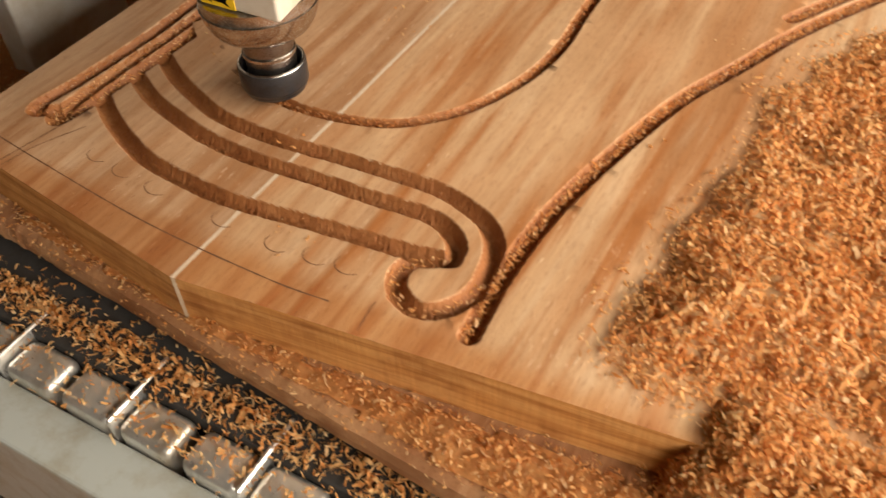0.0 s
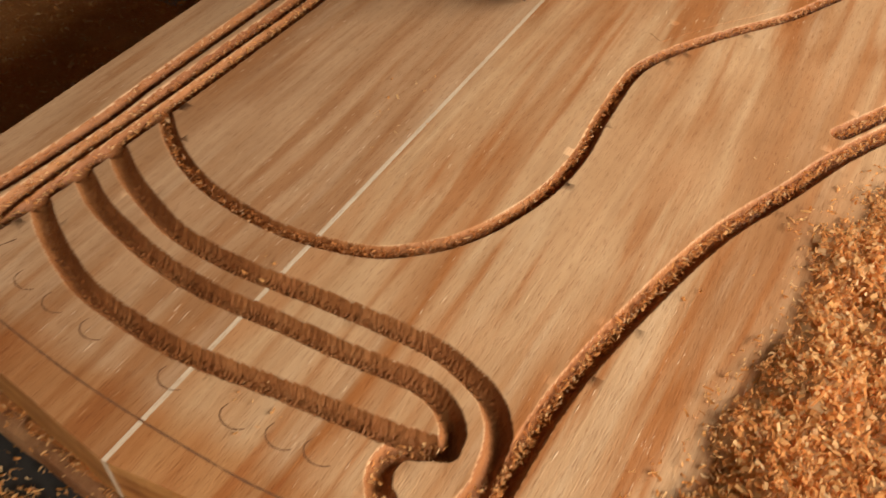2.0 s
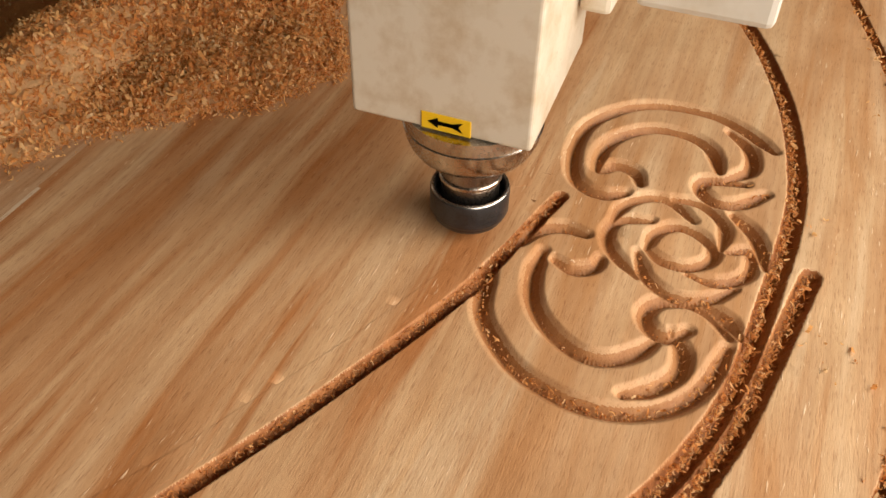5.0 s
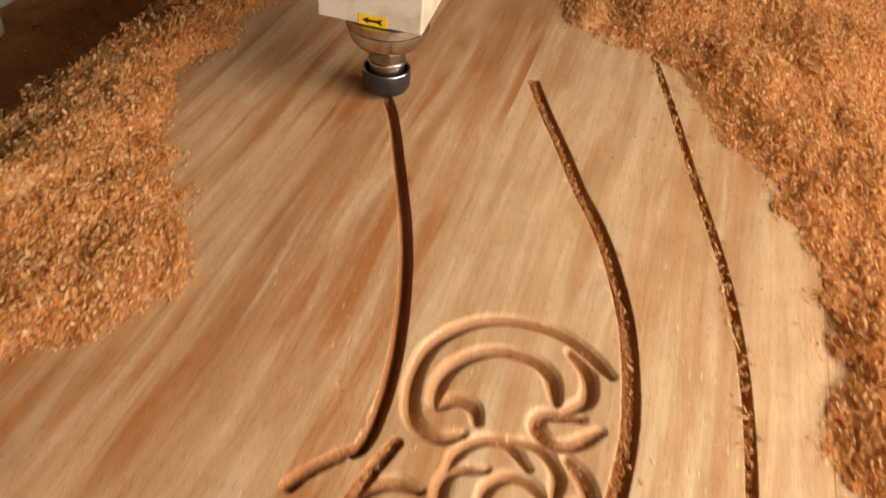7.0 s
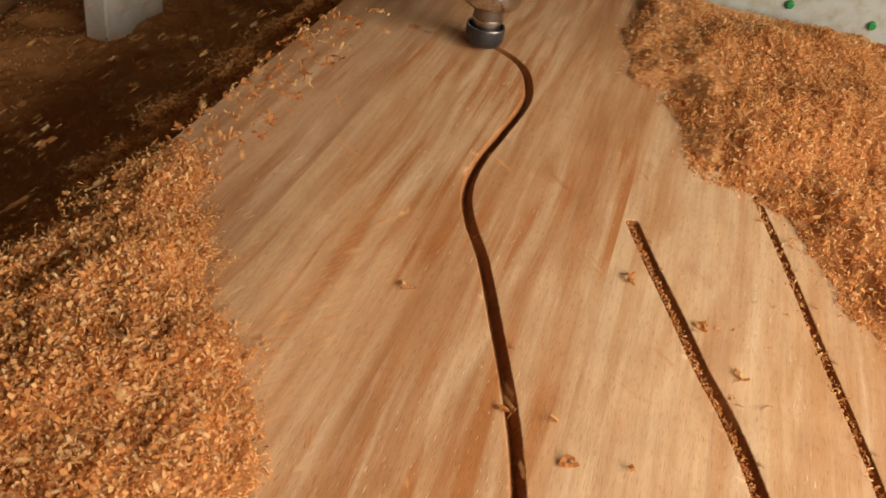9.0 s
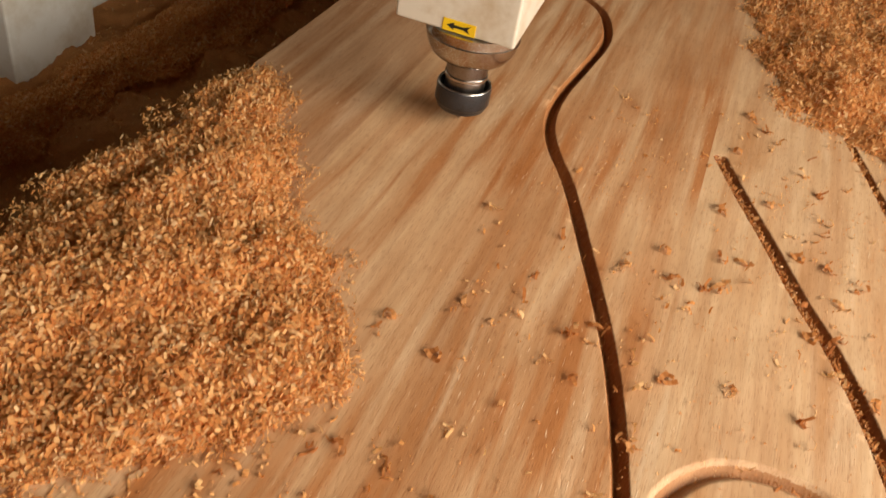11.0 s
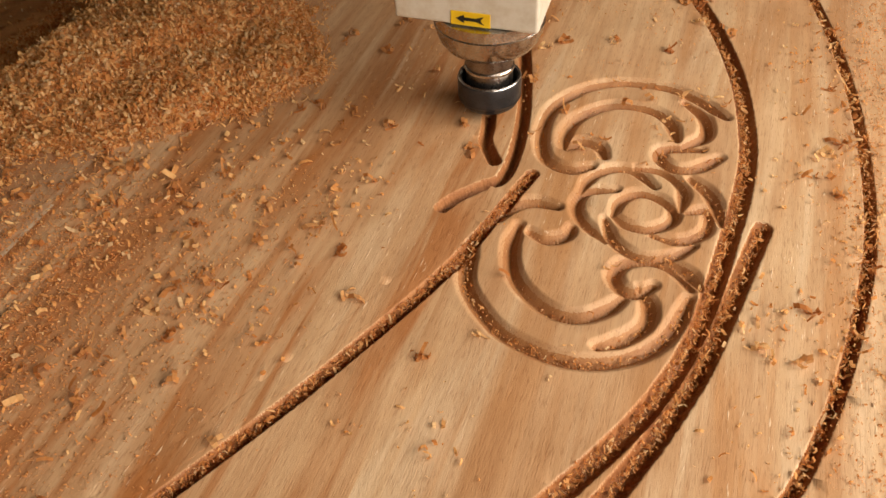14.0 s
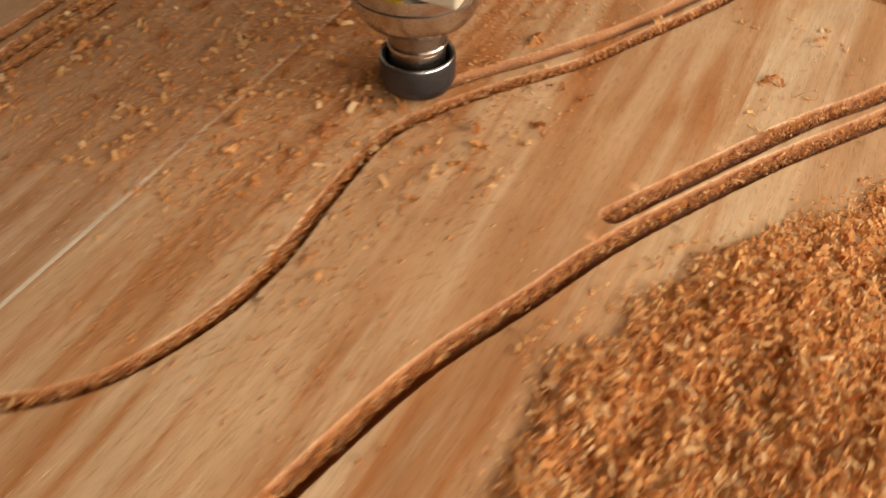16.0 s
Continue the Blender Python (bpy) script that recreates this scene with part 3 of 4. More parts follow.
def inside_depth(poly, x, y):
    """How deep each point lies inside the outline (negative: outside)."""
    a, b = poly, np.roll(poly, -1, 0)
    d2 = np.full(x.shape, 1e9)
    inn = np.zeros(x.shape, dtype=bool)
    for (ax, ay), (bx, by) in zip(a, b):
        ex, ey = bx - ax, by - ay
        s = np.clip(((x - ax) * ex + (y - ay) * ey) / (ex * ex + ey * ey + 1e-12), 0, 1)
        d2 = np.minimum(d2, (x - ax - s * ex) ** 2 + (y - ay - s * ey) ** 2)
        cross = ((ay > y) != (by > y)) & (x < (bx - ax) * (y - ay) / (by - ay + 1e-12) + ax)
        inn ^= cross
    return np.where(inn, 1, -1) * np.sqrt(d2)


def lumps(x, y, seed):
    h = np.zeros_like(x)
    r = np.random.default_rng(seed)
    for scale in (17, 37, 71, 120, 190):
        for _ in range(4):
            a, ph = r.uniform(0, 6.28), r.uniform(0, 6.28)
            h += np.sin((x * math.cos(a) + y * math.sin(a)) * scale * 2 + ph) / scale
    return h * 2.2


def pile(name, outline, height, slope, count, size, seed, label, base=0.0, mound=True):
    """A heap of shavings: a lumpy mound of dust, fine crumbs at its foot and larger loose curls over it."""
    rng = np.random.default_rng(seed)
    poly = rounded([(x, -s) for x, s in outline])
    lo, hi = poly.min(0), poly.max(0)
    cell = 0.004

    def top(x, y):
        d = inside_depth(poly, x, y) - 0.004 * min(1, height / 0.02) + 0.03 * lumps(x * 1.7, y * 1.7, seed + 9) * min(1, height / 0.02)
        return np.clip(height * (1 - np.exp(-(np.maximum(d, 0) / slope) ** 1.35)) + np.clip(d / 0.03, 0, 1) * 0.021 * lumps(x, y, seed) * min(1, height / 0.02), -0.003, 1), d

    root = thing(name, label, "wood shavings", kind="stuff")
    if mound:
        gx, gy = np.meshgrid(np.arange(lo[0] - 0.03, hi[0] + 0.03, cell), np.arange(lo[1] - 0.03, hi[1] + 0.03, cell), indexing="ij")
        z, d = top(gx, gy)
        z = np.where(d > -0.002, z + 0.0005, -0.001) + rng.normal(0, 0.0009, z.shape) * (d > 0.002)
        keep = d > 0.0
        idx = -np.ones(gx.shape, dtype=int)
        idx[keep] = np.arange(keep.sum())
        v = np.stack([gx[keep], gy[keep], z[keep] + base], -1)
        q = np.stack([idx[:-1, :-1], idx[1:, :-1], idx[1:, 1:], idx[:-1, 1:]], -1).reshape(-1, 4)
        q = q[(q >= 0).all(1)]
        part("dust_mound", mesh_of("dust_mound", v, q, True), DUST, root, "fine orange sawdust")
    px, py = rng.uniform(lo[0] - 0.02, hi[0] + 0.02, count * 2), rng.uniform(lo[1] - 0.02, hi[1] + 0.02, count * 2)
    pz, pd = top(px, py)
    ok = (pd > 0.0) | ((pd > -0.012) & (rng.random(len(px)) < 0.15))
    pos = np.stack([px, py, pz + base + rng.uniform(-0.001, 0.0035, len(px))], -1)[ok][:count]
    inner = np.clip(pd[ok][:count] / 0.014, 0.3, 1)
    lengths = (0.34 + 0.90 * inner * rng.random(len(pos)) ** 2.0) * size
    v, f = chip_cloud(rng, pos, lengths, 0.55)
    part("shavings", mesh_of("shavings", v, f), CHIPS, root, "curled light and orange shavings")
    return root


LEFT_HEAP = [(0.955, -0.36), (0.985, -0.285), (1.04, -0.215), (1.075, -0.187), (1.14, -0.190), (1.185, -0.203), (1.235, -0.245), (1.30, -0.305), (1.36, -0.345), (1.42, -0.39), (1.42, -0.412), (1.2, -0.425), (1.0, -0.425)]
RIGHT_HEAP = [(0.255, -0.035), (0.262, -0.070), (0.297, -0.073), (0.340, -0.066), (0.380, -0.052), (0.447, -0.047), (0.482, -0.050), (0.567, -0.024), (0.611, 0.004), (0.645, 0.012), (0.645, 0.035), (0.674, 0.064), (0.703, 0.077), (0.72, 0.12), (0.80, 0.20), (0.87, 0.245), (0.86, 0.36), (0.6, 0.38), (0.27, 0.3), (0.262, 0.1), (0.258, 0.0)]
FAR_HEAP = [(0.98, 0.285), (1.1, 0.262), (1.18, 0.264), (1.33, 0.255), (1.395, 0.235), (1.457, 0.19), (1.53, 0.15), (1.606, 0.12), (1.612, 0.06), (1.64, 0.026), (1.70, 0.022), (1.80, -0.01), (2.148, -0.06), (2.148, 0.42), (1.6, 0.42), (1.0, 0.42)]
front_spill = pile("shavings_heap", [(0.212, -0.028), (0.262, -0.036), (0.300, -0.030), (0.300, 0.3), (0.235, 0.3), (0.215, 0.2), (0.206, 0.1), (0.200, 0.02)], 0.042, 0.018, 22000, 0.0095, 28, "heap of shavings spilling over the panel's front corner", base=-0.0345)
left_heap = pile("shavings_heap", LEFT_HEAP, 0.020, 0.05, 46000, 0.0100, 11, "heap of curled orange wood shavings on the panel")
right_heap = pile("shavings_heap", RIGHT_HEAP, 0.016, 0.11, 76000, 0.0095, 12, "large heap of curled orange shavings at the panel's front")
far_heap = pile("shavings_heap", FAR_HEAP, 0.028, 0.09, 62000, 0.0095, 13, "wide heap of shavings along the panel's side")
near_drift = pile("shavings_drift", [(0.66, -0.47), (0.72, -0.43), (0.78, -0.402), (0.837, -0.371), (0.918, -0.325), (0.975, -0.29), (1.10, -0.25), (1.25, -0.29), (1.25, -0.42), (0.945, -0.425), (0.92, -0.45), (0.91, -0.515), (0.7, -0.515)], 0.042, 0.06, 26000, 0.0095, 14, "drift of shavings at the panel's long edge")
far_drift = pile("shavings_drift", [(1.24, -0.225), (1.30, -0.285), (1.374, -0.318), (1.459, -0.312), (1.635, -0.312), (1.78, -0.275), (2.1, -0.27), (2.1, -0.415), (1.42, -0.415), (1.25, -0.40)], 0.022, 0.05, 30000, 0.0095, 15, "long drift of shavings behind the cutter")
far_corner = pile("shavings_drift", [(1.625, 0.002), (1.70, -0.008), (1.79, -0.04), (1.80, -0.105), (2.12, -0.12), (2.12, 0.05), (1.66, 0.06)], 0.02, 0.05, 8000, 0.009, 25, "drift of shavings at the panel's far end")
tray_chips = pile("tray_shavings", [(-0.2, -0.53), (2.6, -0.53), (2.6, -1.1), (-0.2, -1.1)], 0.03, 0.05, 14000, 0.011, 16, "brown shavings lying in the low tray", base=-0.26)
front_chips = pile("tray_shavings", [(-0.3, 0.2), (0.09, 0.2), (0.09, -0.5), (-0.3, -0.5)], 0.02, 0.03, 3500, 0.010, 17, "brown shavings on the low board", base=-0.27)
board_dust = pile("spoil_dust", [(0.168, 0.10), (0.192, -0.2), (0.217, -0.50), (0.232, -0.50), (0.205, -0.29), (0.222, -0.05), (0.225, 0.10)], 0.0035, 0.01, 7000, 0.0075, 18, "sawdust and chips along the worn board's edge", base=-0.0345)
seal_dust = pile("seal_shavings", [(0.1625, 0.1), (0.1625, -0.49), (0.196, -0.49), (0.176, 0.1)], 0.0015, 0.02, 3600, 0.0125, 19, "loose chips scattered on the black rubber seal", base=-0.0582, mound=False)
block_dust = pile("seal_shavings", [(0.137, 0.1), (0.137, -0.49), (0.161, -0.49), (0.161, 0.1)], 0.0008, 0.02, 900, 0.011, 20, "loose chips on the aluminium blocks", base=-0.0612, mound=False)


# shavings that lie in the finished grooves
def groove_litter(name, keys, every, lengths, seed, label, high=-0.0005, material=CHIPS, spread=0.0018):
    rng = np.random.default_rng(seed)
    pos = []
    for k in keys:
        line = spline(LINES[k] if k in LINES else k)
        sel = line[rng.random(len(line)) < every]
        m = len(sel)
        pos.append(np.stack([sel[:, 0] + rng.normal(0, spread, m), -sel[:, 1] + rng.normal(min(0.0016, spread), spread * 0.9, m), rng.uniform(min(-0.0055, high - 0.003), high, m)], -1))
    v, f = chip_cloud(rng, np.vstack(pos), lengths, 0.8)
    return solo(name, mesh_of(name, v, f), material, label, "wood shavings", kind="stuff")


groove_litter("groove_litter", ["outer", "inner"] * 3, 1.0, (0.002, 0.0062), 21, "chips lying in the double border groove", -0.0008, GROOVE_CHIPS)
groove_litter("groove_litter", ["outer", "inner", "volute", "volute", "edge_b", "edge_c", "edge_c"], 0.9, (0.002, 0.005), 22, "fine chips lying in the carved grooves")
groove_litter("groove_litter", ["scroll_tail", "scroll_outer", "petal_c", "wave"], 0.18, (0.002, 0.005), 23, "a few chips left in the scroll grooves", 0.0, GROOVE_CHIPS)

groove_litter("groove_litter", ["wave"] * 5 + ["outer", "inner", "edge_a", "edge_b"] * 2, 1.0, (0.0015, 0.0042), 26, "short torn fibres along the groove walls", 0.0, FUZZ)
groove_litter("groove_litter", [k for k in LINES if k.split("_")[0] in ("scroll", "crest", "petal", "spur")], 0.8, (0.0012, 0.0034), 30, "fine torn fibres in the creases of the scrolls", -0.0035, FUZZ, 0.0010)
groove_litter("groove_litter", ["scroll_outer", "scroll_outer", "scroll_tail", "petal_c", "petal_d", "spur_high", "spur_low", "crest_curl"], 0.8, (0.002, 0.0048), 33, "small orange chips along the scrolls' outer creases", -0.001, GROOVE_CHIPS, 0.0016)
LINES["border"] = BORDER
groove_litter("groove_litter", ["border"] * 3, 0.7, (0.0015, 0.005), 27, "short torn fibres along the border groove", 0.0, FUZZ)
groove_litter("groove_fringe", ["border"] * 2, 0.8, (0.003, 0.009), 29, "ragged chips along the border groove", 0.0012, CHIPS, 0.0042)
late_litter = groove_litter("groove_litter", ["wave"] * 3, 0.9, (0.0025, 0.0068), 24, "chips thrown into the long wave groove", -0.0008, GROOVE_CHIPS)


def sprinkle(name, zones, size, seed, label, material=CHIPS, spread=0.012):
    rng = np.random.default_rng(seed)
    pos = []
    for count, x0, x1, s0, s1 in zones:
        clump = np.stack([rng.uniform(x0, x1, count // 9 + 1), rng.uniform(s0, s1, count // 9 + 1)], -1)
        c = clump[rng.integers(0, len(clump), count)] + rng.normal(0, spread, (count, 2))
        pos.append(np.stack([c[:, 0], -c[:, 1], np.full(count, 0.0004)], -1))
    pos = np.vstack(pos)
    v, f = chip_cloud(rng, pos, size * (0.25 + 0.75 * rng.random(len(pos)) ** 3), 0.45, 1.0, (0.15, 0.45))
    return solo(name, mesh_of(name, v, f), material, label, "wood shavings", kind="stuff")


crumbs = [sprinkle("crumbs", [(2600, 0.50, 1.0, -0.46, -0.22), (700, 0.50, 1.0, -0.44, -0.13), (500, 0.85, 1.05, -0.3, -0.08)], 0.0105, 41, "fine crumbs and curls blown over the panel"),
          sprinkle("crumbs", [(420, 1.05, 1.6, -0.15, 0.15), (500, 0.85, 1.35, 0.15, 0.26), (120, 0.66, 1.0, -0.1, 0.06)], 0.0075, 42, "fine crumbs blown over the panel")]
crumbs += [sprinkle("dust_film", [(40000, 0.50, 0.92, -0.47, -0.20), (14000, 0.60, 1.0, -0.36, -0.12), (3000, 0.42, 0.60, -0.26, -0.12)], 0.0030, 44, "film of fine orange dust on the panel", DUST, 0.022),
           sprinkle("dust_film", [(12000, 0.80, 1.36, 0.21, 0.27), (1500, 1.05, 1.5, -0.12, 0.15)], 0.0026, 45, "film of fine orange dust beside the border groove", DUST, 0.014)]
sprinkle("crumbs", [(60, 0.25, 0.6, -0.40, -0.05), (60, 0.9, 1.3, 0.15, 0.25), (40, 1.35, 1.6, 0.03, 0.15)], 0.006, 43, "few crumbs lying on the panel")

# ---- loose chips that the cutter throws over the panel ----
LOOSE = []
rng_loose = np.random.default_rng(31)
loose_meshes = []
for k in range(14):
    v, f = chip_cloud(rng_loose, rng_loose.normal(0, 0.0024, (1 + k % 5, 3)) * (1, 1, 0), (0.004, 0.0125), 0.5, 1.0, (0.12, 0.4))
    me = mesh_of("wood_chip", v, f)
    me.materials.append(CHIP_LOOSE)
    loose_meshes.append(me)
ZONES = [(64, 1.05, 1.36, -0.18, 0.12), (34, 1.30, 1.62, 0.0, 0.12), (104, 0.56, 1.0, -0.42, -0.10), (28, 0.90, 1.30, 0.155, 0.25), (22, 0.9, 1.1, -0.25, -0.06), (10, 0.66, 1.0, -0.10, 0.08)]
for count, x0, x1, s0, s1 in ZONES:
    for _ in range(count):
        ob = tagged(new("wood_chip", loose_meshes[len(LOOSE) % 14]), "small curled orange wood chip lying on the panel", "wood chip", "loose chips on the panel")
        a = (rng_loose.uniform(1.36, 1.75), rng_loose.uniform(0.33, 0.40), 0.020)
        b = (rng_loose.uniform(x0, x1), -rng_loose.uniform(s0, s1), 0.0003)
        LOOSE.append((ob, a, b, rng_loose.uniform(8.4, 9.7), rng_loose.uniform(0, 360)))

# ---- uncut wood that the cutter takes down as it passes ----
SINKS = []


def uncut(points, spans, t0, t1, material):
    line = spline(points, 0.001)
    a, b = line[0] - line[6], line[-1] - line[-7]
    ramp = np.linspace(0, 1, 7)[1:, None]
    line = np.vstack([(line[0] + a / np.hypot(*a) * 0.007 * ramp)[::-1], line, line[-1] + b / np.hypot(*b) * 0.007 * ramp])
    n = max(2, int(len(line) / 9))
    ids = np.linspace(0, len(line) - 1, n + 1).astype(int)
    when = np.array([r[0] for r in SPINDLE])
    at = np.array([r[1:3] for r in SPINDLE])
    ts = np.arange(t0, t1, 0.02)
    track = np.stack([np.interp(ts, when, at[:, 0]), np.interp(ts, when, at[:, 1])], -1)
    for q_id, (i, j) in enumerate(zip(ids, ids[1:])):
        mid, d = line[(i + j) // 2], line[j] - line[i]
        gap = np.hypot(*(track - mid).T)
        k = int(np.argmin(gap))
        half = np.hypot(*d) / 2 + 0.0004
        lift = 0.00006 + spans * 0.00006 + 0.00003 * (q_id % 2)
        bm = bmesh.new()
        w = WIDTH * 0.99
        top = [bm.verts.new((x, y, lift)) for x, y in ((-half, -w), (half, -w), (half, w), (-half, w))]
        low = [bm.verts.new((x, y, -0.003)) for x, y in ((-half, -w * 0.8), (half, -w * 0.8), (half, w * 0.8), (-half, w * 0.8))]
        bm.faces.new(top)
        bm.faces.new(low[::-1])
        for q in range(4):
            bm.faces.new((top[q], low[q], low[(q + 1) % 4], top[(q + 1) % 4]))
        bmesh.ops.recalc_face_normals(bm, faces=bm.faces)
        ob = part("uncut_strip", bm, material, panel)
        place = pose(mid[0], -mid[1], 0, 0, 0, math.degrees(math.atan2(-d[1], d[0])))
        ob.matrix_basis = place
        if gap[k] < 0.03 and (k < len(ts) - 1 or gap[k] < 0.006):
            SINKS.append((ob, place, float(ts[k])))


# ---- the spindle ----
spindle = thing("router_spindle", "cream router spindle with steel nose and black collet nut", "router spindle")
part("cutter_bit", turned([(0, -0.0075), (0.0012, -0.0062), (0.0042, -0.001), (0.0045, 0.008), (0, 0.008)], 32), BIT_STEEL, spindle, "small conical cutter")
nut = part("collet_nut", turned([(0.0060, 0.009), (0.0060, 0.0052), (0.0150, 0.0048), (0.0178, 0.0052), (0.0200, 0.0066), (0.0214, 0.0092), (0.0219, 0.0112), (0.0224, 0.0116), (0.0227, 0.0124), (0.0227, 0.0262), (0.0223, 0.0272), (0.0214, 0.0276), (0.0201, 0.0273), (0.0197, 0.0266), (0.0197, 0.0170), (0.0150, 0.0170)], 96, 0.9), BLACK_STEEL, spindle, "blackened steel collet nut")
part("nut_rim", turned([(0.0203, 0.0270), (0.0206, 0.0279), (0.0213, 0.0282), (0.0220, 0.0279), (0.0224, 0.0272)], 96, 1.2), RIM_STEEL, nut, "worn bright rim")
part("spindle_nose", turned([(0.0166, 0.0160), (0.0166, 0.0330), (0.0160, 0.0338)], 80), DARK_STEEL, spindle, "dull steel shaft")
part("shaft_ring", turned([(0.0150, 0.0336), (0.0172, 0.0337), (0.0177, 0.0343), (0.0177, 0.0362), (0.0172, 0.0368), (0.0150, 0.0369)], 80), STEEL, spindle, "bright turned ring")
part("shaft_neck", turned([(0.0166, 0.0368), (0.0170, 0.0400), (0.0170, 0.0530)], 80), DARK_STEEL, spindle, "dull steel neck")
flange = part("nose_flange", turned([(0.0165, 0.0520), (0.0240, 0.0518), (0.0282, 0.0528), (0.0318, 0.0556), (0.0346, 0.0600), (0.0364, 0.0650), (0.0374, 0.0700), (0.0377, 0.0716), (0.0370, 0.0722), (0.0368, 0.0730), (0.0368, 0.0796), (0, 0.0796)], 128, 0.5), STEEL, spindle, "polished steel nose flange")
housing = box(-0.0300, 0.0620, -0.0405, 0.0560, 0.0800, 0.42, 0.0022, 3)
for v in housing.verts:
    if v.co.z < 0.09 and v.co.y < -0.03:
        v.co.z += 0.012 * min(1.0, max(0.0, (v.co.x + 0.02) / 0.05))
part("spindle_housing", housing, CREAM, spindle, "cream painted square housing")
part("side_plate", box(0.034, 0.070, -0.058, -0.0412, 0.125, 0.42, 0.003, 2), CREAM, spindle)
bracket = part("hose_bracket", box(0.050, 0.085, -0.135, -0.066, 0.125, 0.150, 0.004, 2), WHITE_PAINT, spindle, "white plastic bracket")
sticker = part("arrow_sticker", box(-0.0309, -0.0301, -0.0095, 0.0170, 0.0808, 0.0905, 0.0003, 1), YELLOW, spindle, "yellow sticker")
bm = bmesh.new()
arrow = [(-0.010, 0), (-0.004, 0.0042), (-0.004, 0.0016), (0.004, 0.0016), (0.010, 0.0042), (0.0075, 0), (0.010, -0.0042), (0.004, -0.0016), (-0.004, -0.0016), (-0.004, -0.0042)]
ring = [bm.verts.new((-0.0312, 0.0040 - a * 0.95, 0.0857 + b * 0.72)) for a, b in arrow]
bm.faces.new(ring)
bmesh.ops.solidify(bm, geom=bm.faces[:], thickness=0.0003)
part("arrow_mark", bm, INK, sticker, "black arrow")

SPINDLE = [
    (0.0, 0.366, -0.337, 0), (0.25, 0.382, -0.405, 0), (0.5, 0.412, -0.446, 0.001), (0.75, 0.435, -0.440, 0.006), (1.0, 0.460, -0.428, 0.008), (1.5, 0.556, -0.359, 0.008), (2.2, 0.69, -0.275, 0.008), (3.0, 0.852, -0.169, 0.008), (3.2, 0.877, -0.143, 0.008), (3.5, 0.924, -0.106, 0.008),
    (4.0, 1.020, -0.038, 0.008), (4.2, 1.052, -0.0175, 0.008), (4.8, 0.998, -0.039, 0.0), (5.4, 1.026, -0.020, 0), (5.8, 1.045, -0.009, 0), (6.3, 1.150, -0.026, 0), (6.6, 1.262, -0.060, 0), (7.0, 1.428, -0.134, 0), (7.4, 1.485, -0.154, 0), (7.8, 1.537, -0.156, 0),
    (8.0, 1.589, -0.152, 0), (8.2, 1.672, -0.147, 0), (8.8, 1.77, -0.185, 0), (9.3, 1.785, -0.29, 0), (9.7, 1.74, -0.33, 0.006), (10.3, 1.580, -0.306, 0.008), (10.7, 1.493, -0.263, 0.008), (11.0, 1.435, -0.223, 0.008), (11.5, 1.343, -0.170, 0.008), (12.0, 1.268, -0.126, 0.008),
    (12.5, 1.157, -0.068, 0.008), (13.0, 1.065, -0.021, 0.006), (13.25, 1.045, -0.012, 0.0), (13.5, 1.0746, -0.0285, 0), (13.7, 1.098, -0.037, 0), (14.0, 1.114, -0.041, 0), (14.5, 1.054, -0.012, 0), (15.0, 0.978, -0.024, 0), (15.4, 0.838, -0.081, 0), (15.5, 0.793, -0.109, 0), (15.7, 0.722, -0.147, 0), (15.9, 0.688, -0.173, 0), (16.0, 0.657, -0.195, 0),
]

uncut(HOOK, 0, 4.4, 9.7, WOOD_MID)
uncut(NOTCH, 1, 13.3, 14.2, WOOD_MID)
uncut(RETURN, 2, 14.3, 16.0, WOOD_MID)
uncut([(0.410, -0.441), (0.391, -0.418), (0.375, -0.391), (0.366, -0.365)], 3, 0.0, 0.7, WOOD_LEFT)

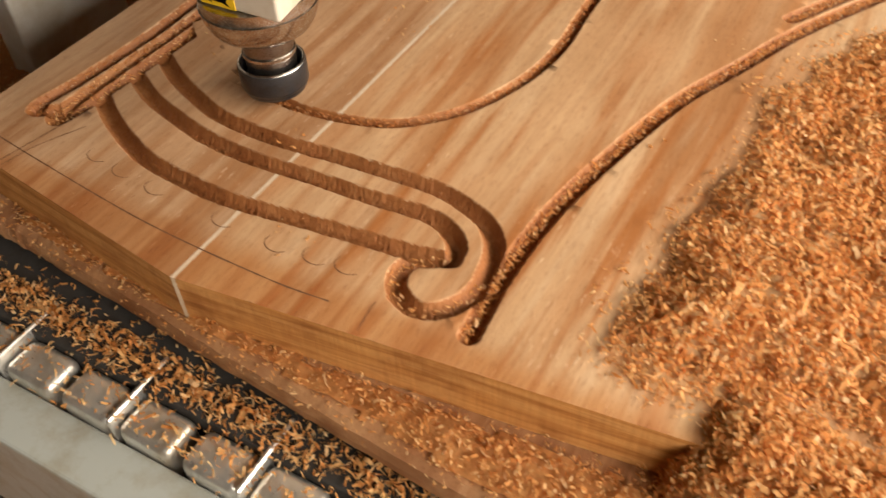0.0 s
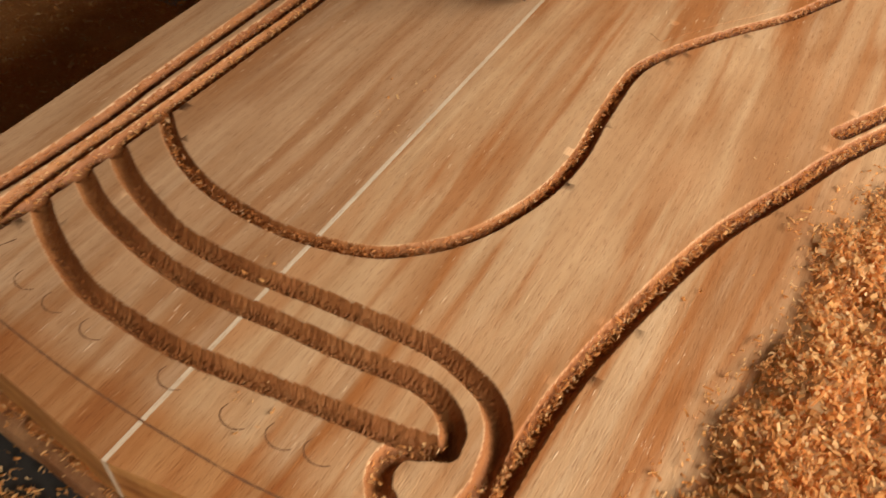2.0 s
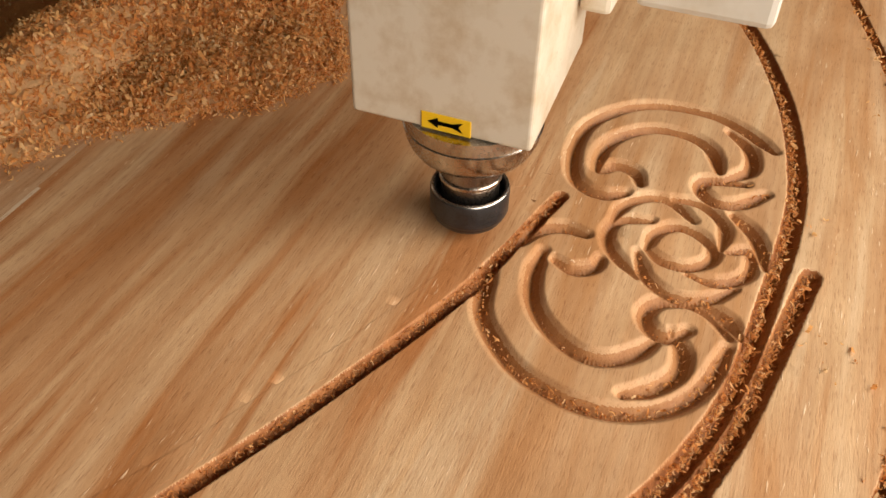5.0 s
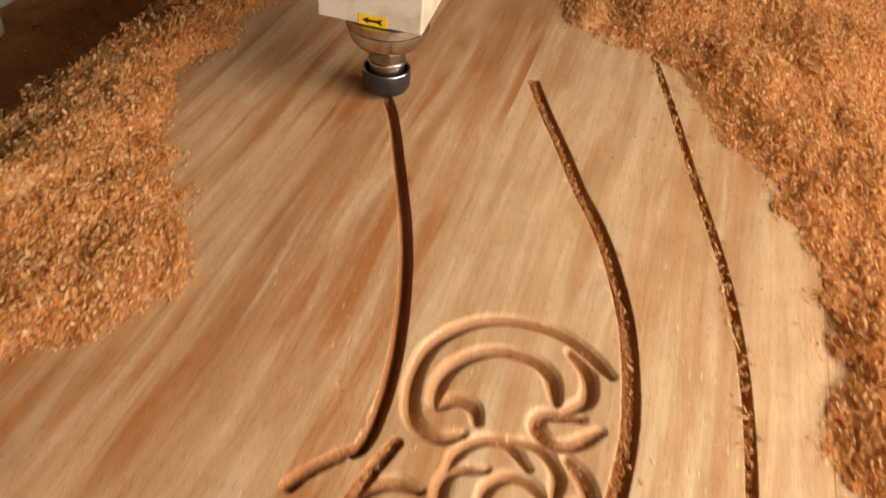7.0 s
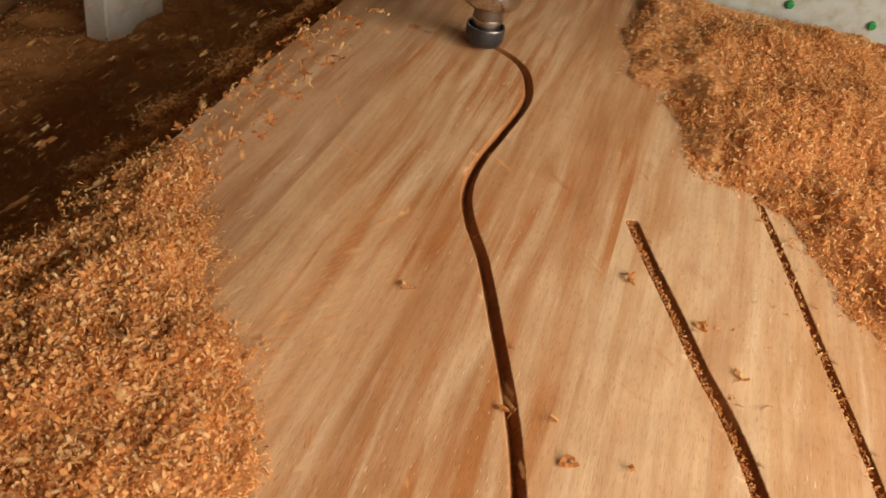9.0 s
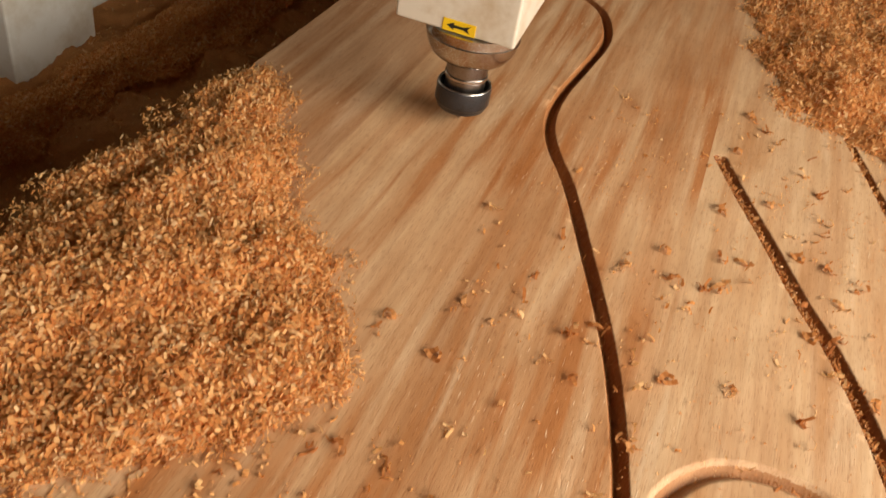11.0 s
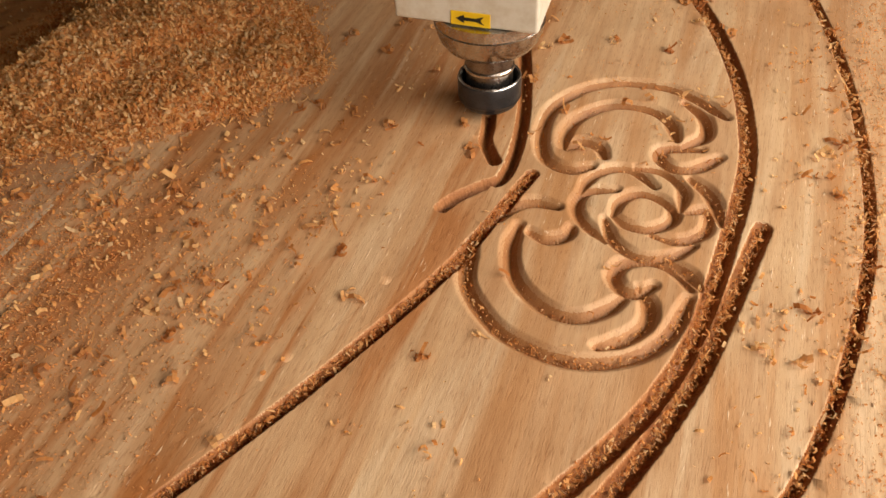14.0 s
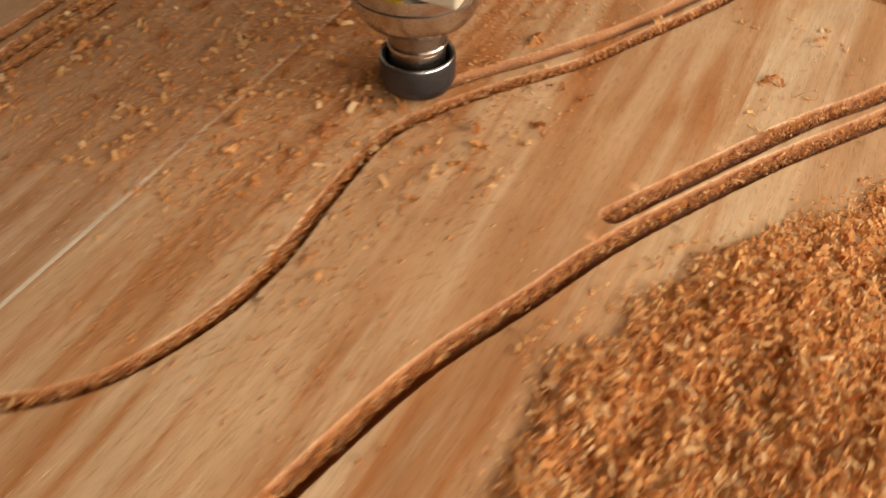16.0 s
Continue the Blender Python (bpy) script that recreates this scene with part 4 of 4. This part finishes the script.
# ---- the room ----
solo("floor", box(-3, 5, -1.25, 4, -0.95, -0.9, 0), CONCRETE, "dusty concrete floor", "floor", kind="structure")
solo("ceiling", box(-3, 5, -1.25, 4, 2.6, 2.7, 0), PLASTER, "plain ceiling", "ceiling", kind="structure")
solo("wall_north", box(-3, 5, 4.0, 4.15, -0.9, 2.6, 0), PLASTER, "plain plastered wall", "wall", kind="structure")
solo("wall_west", box(-3.15, -3.0, -1.25, 4, -0.9, 2.6, 0), PLASTER, "plain plastered wall", "wall", kind="structure")
solo("wall_east", box(5.0, 5.15, -1.25, 4, -0.9, 2.6, 0), PLASTER, "plain plastered wall", "wall", kind="structure")
bm = bmesh.new()
for x0, x1, z0, z1 in ((-3, -1.1, -0.9, 2.6), (1.8, 5, -0.9, 2.6), (-1.1, 1.8, -0.9, 0.38), (-1.1, 1.8, 0.90, 2.6)):
    b2 = box(x0, x1, -1.25, -1.10, z0, z1, 0)
    tmp = bpy.data.meshes.new("wall_part")
    b2.to_mesh(tmp)
    b2.free()
    bm.from_mesh(tmp)
solo("wall_south", bm, PLASTER, "plastered wall with a wide window opening", "wall", kind="structure")


# ---- what moves ----
def motions():
    walk(spindle, [(t, pose(x, -s, z)) for t, x, s, z in SPINDLE])
    walk(gantry, [(t, pose(x, 0, 0)) for t, x, s, z in SPINDLE])
    for ob, place, t in SINKS:
        down = Matrix.Translation((0, 0, -0.0112)) @ place
        first = [(0, place)] if t > 0.1 else []
        walk(ob, first + [(max(t - 0.05, 0.0), place), (t + 0.07, down), (16, down)])
    for ob, a, b, t, turn in LOOSE:
        start, rest = pose(*a, 0, 0, turn), pose(*b, 0, 0, turn + 70)
        high = pose((a[0] + b[0]) / 2, (a[1] + b[1]) / 2, 0.07, 25, 10, turn + 35)
        walk(ob, [(0, start), (t, start), (t + 0.18, high), (t + 0.4, rest), (16, rest)])
    away, over = pose(0, 0.62, -0.225), pose(0, 0.3, 0.12)
    for sheet in (*crumbs, late_litter):
        walk(sheet, [(0, away), (8.5, away), (9.2, over), (9.9, pose(0, 0, 0)), (16, pose(0, 0, 0))])
    still = pose(0, 0, 0)
    walk(near_drift, [(0, still), (8.5, still), (9.9, pose(0, 0.45, -0.225)), (16, pose(0, 0.45, -0.225))])
    walk(far_corner, [(0, still), (8.7, still), (9.6, pose(0.03, -0.14, 0.004)), (16, pose(0.03, -0.14, 0.004))])
    walk(far_drift, [(0, still), (8.6, still), (10.0, pose(0, 0.4, -0.225)), (16, pose(0, 0.4, -0.225))])


motions()
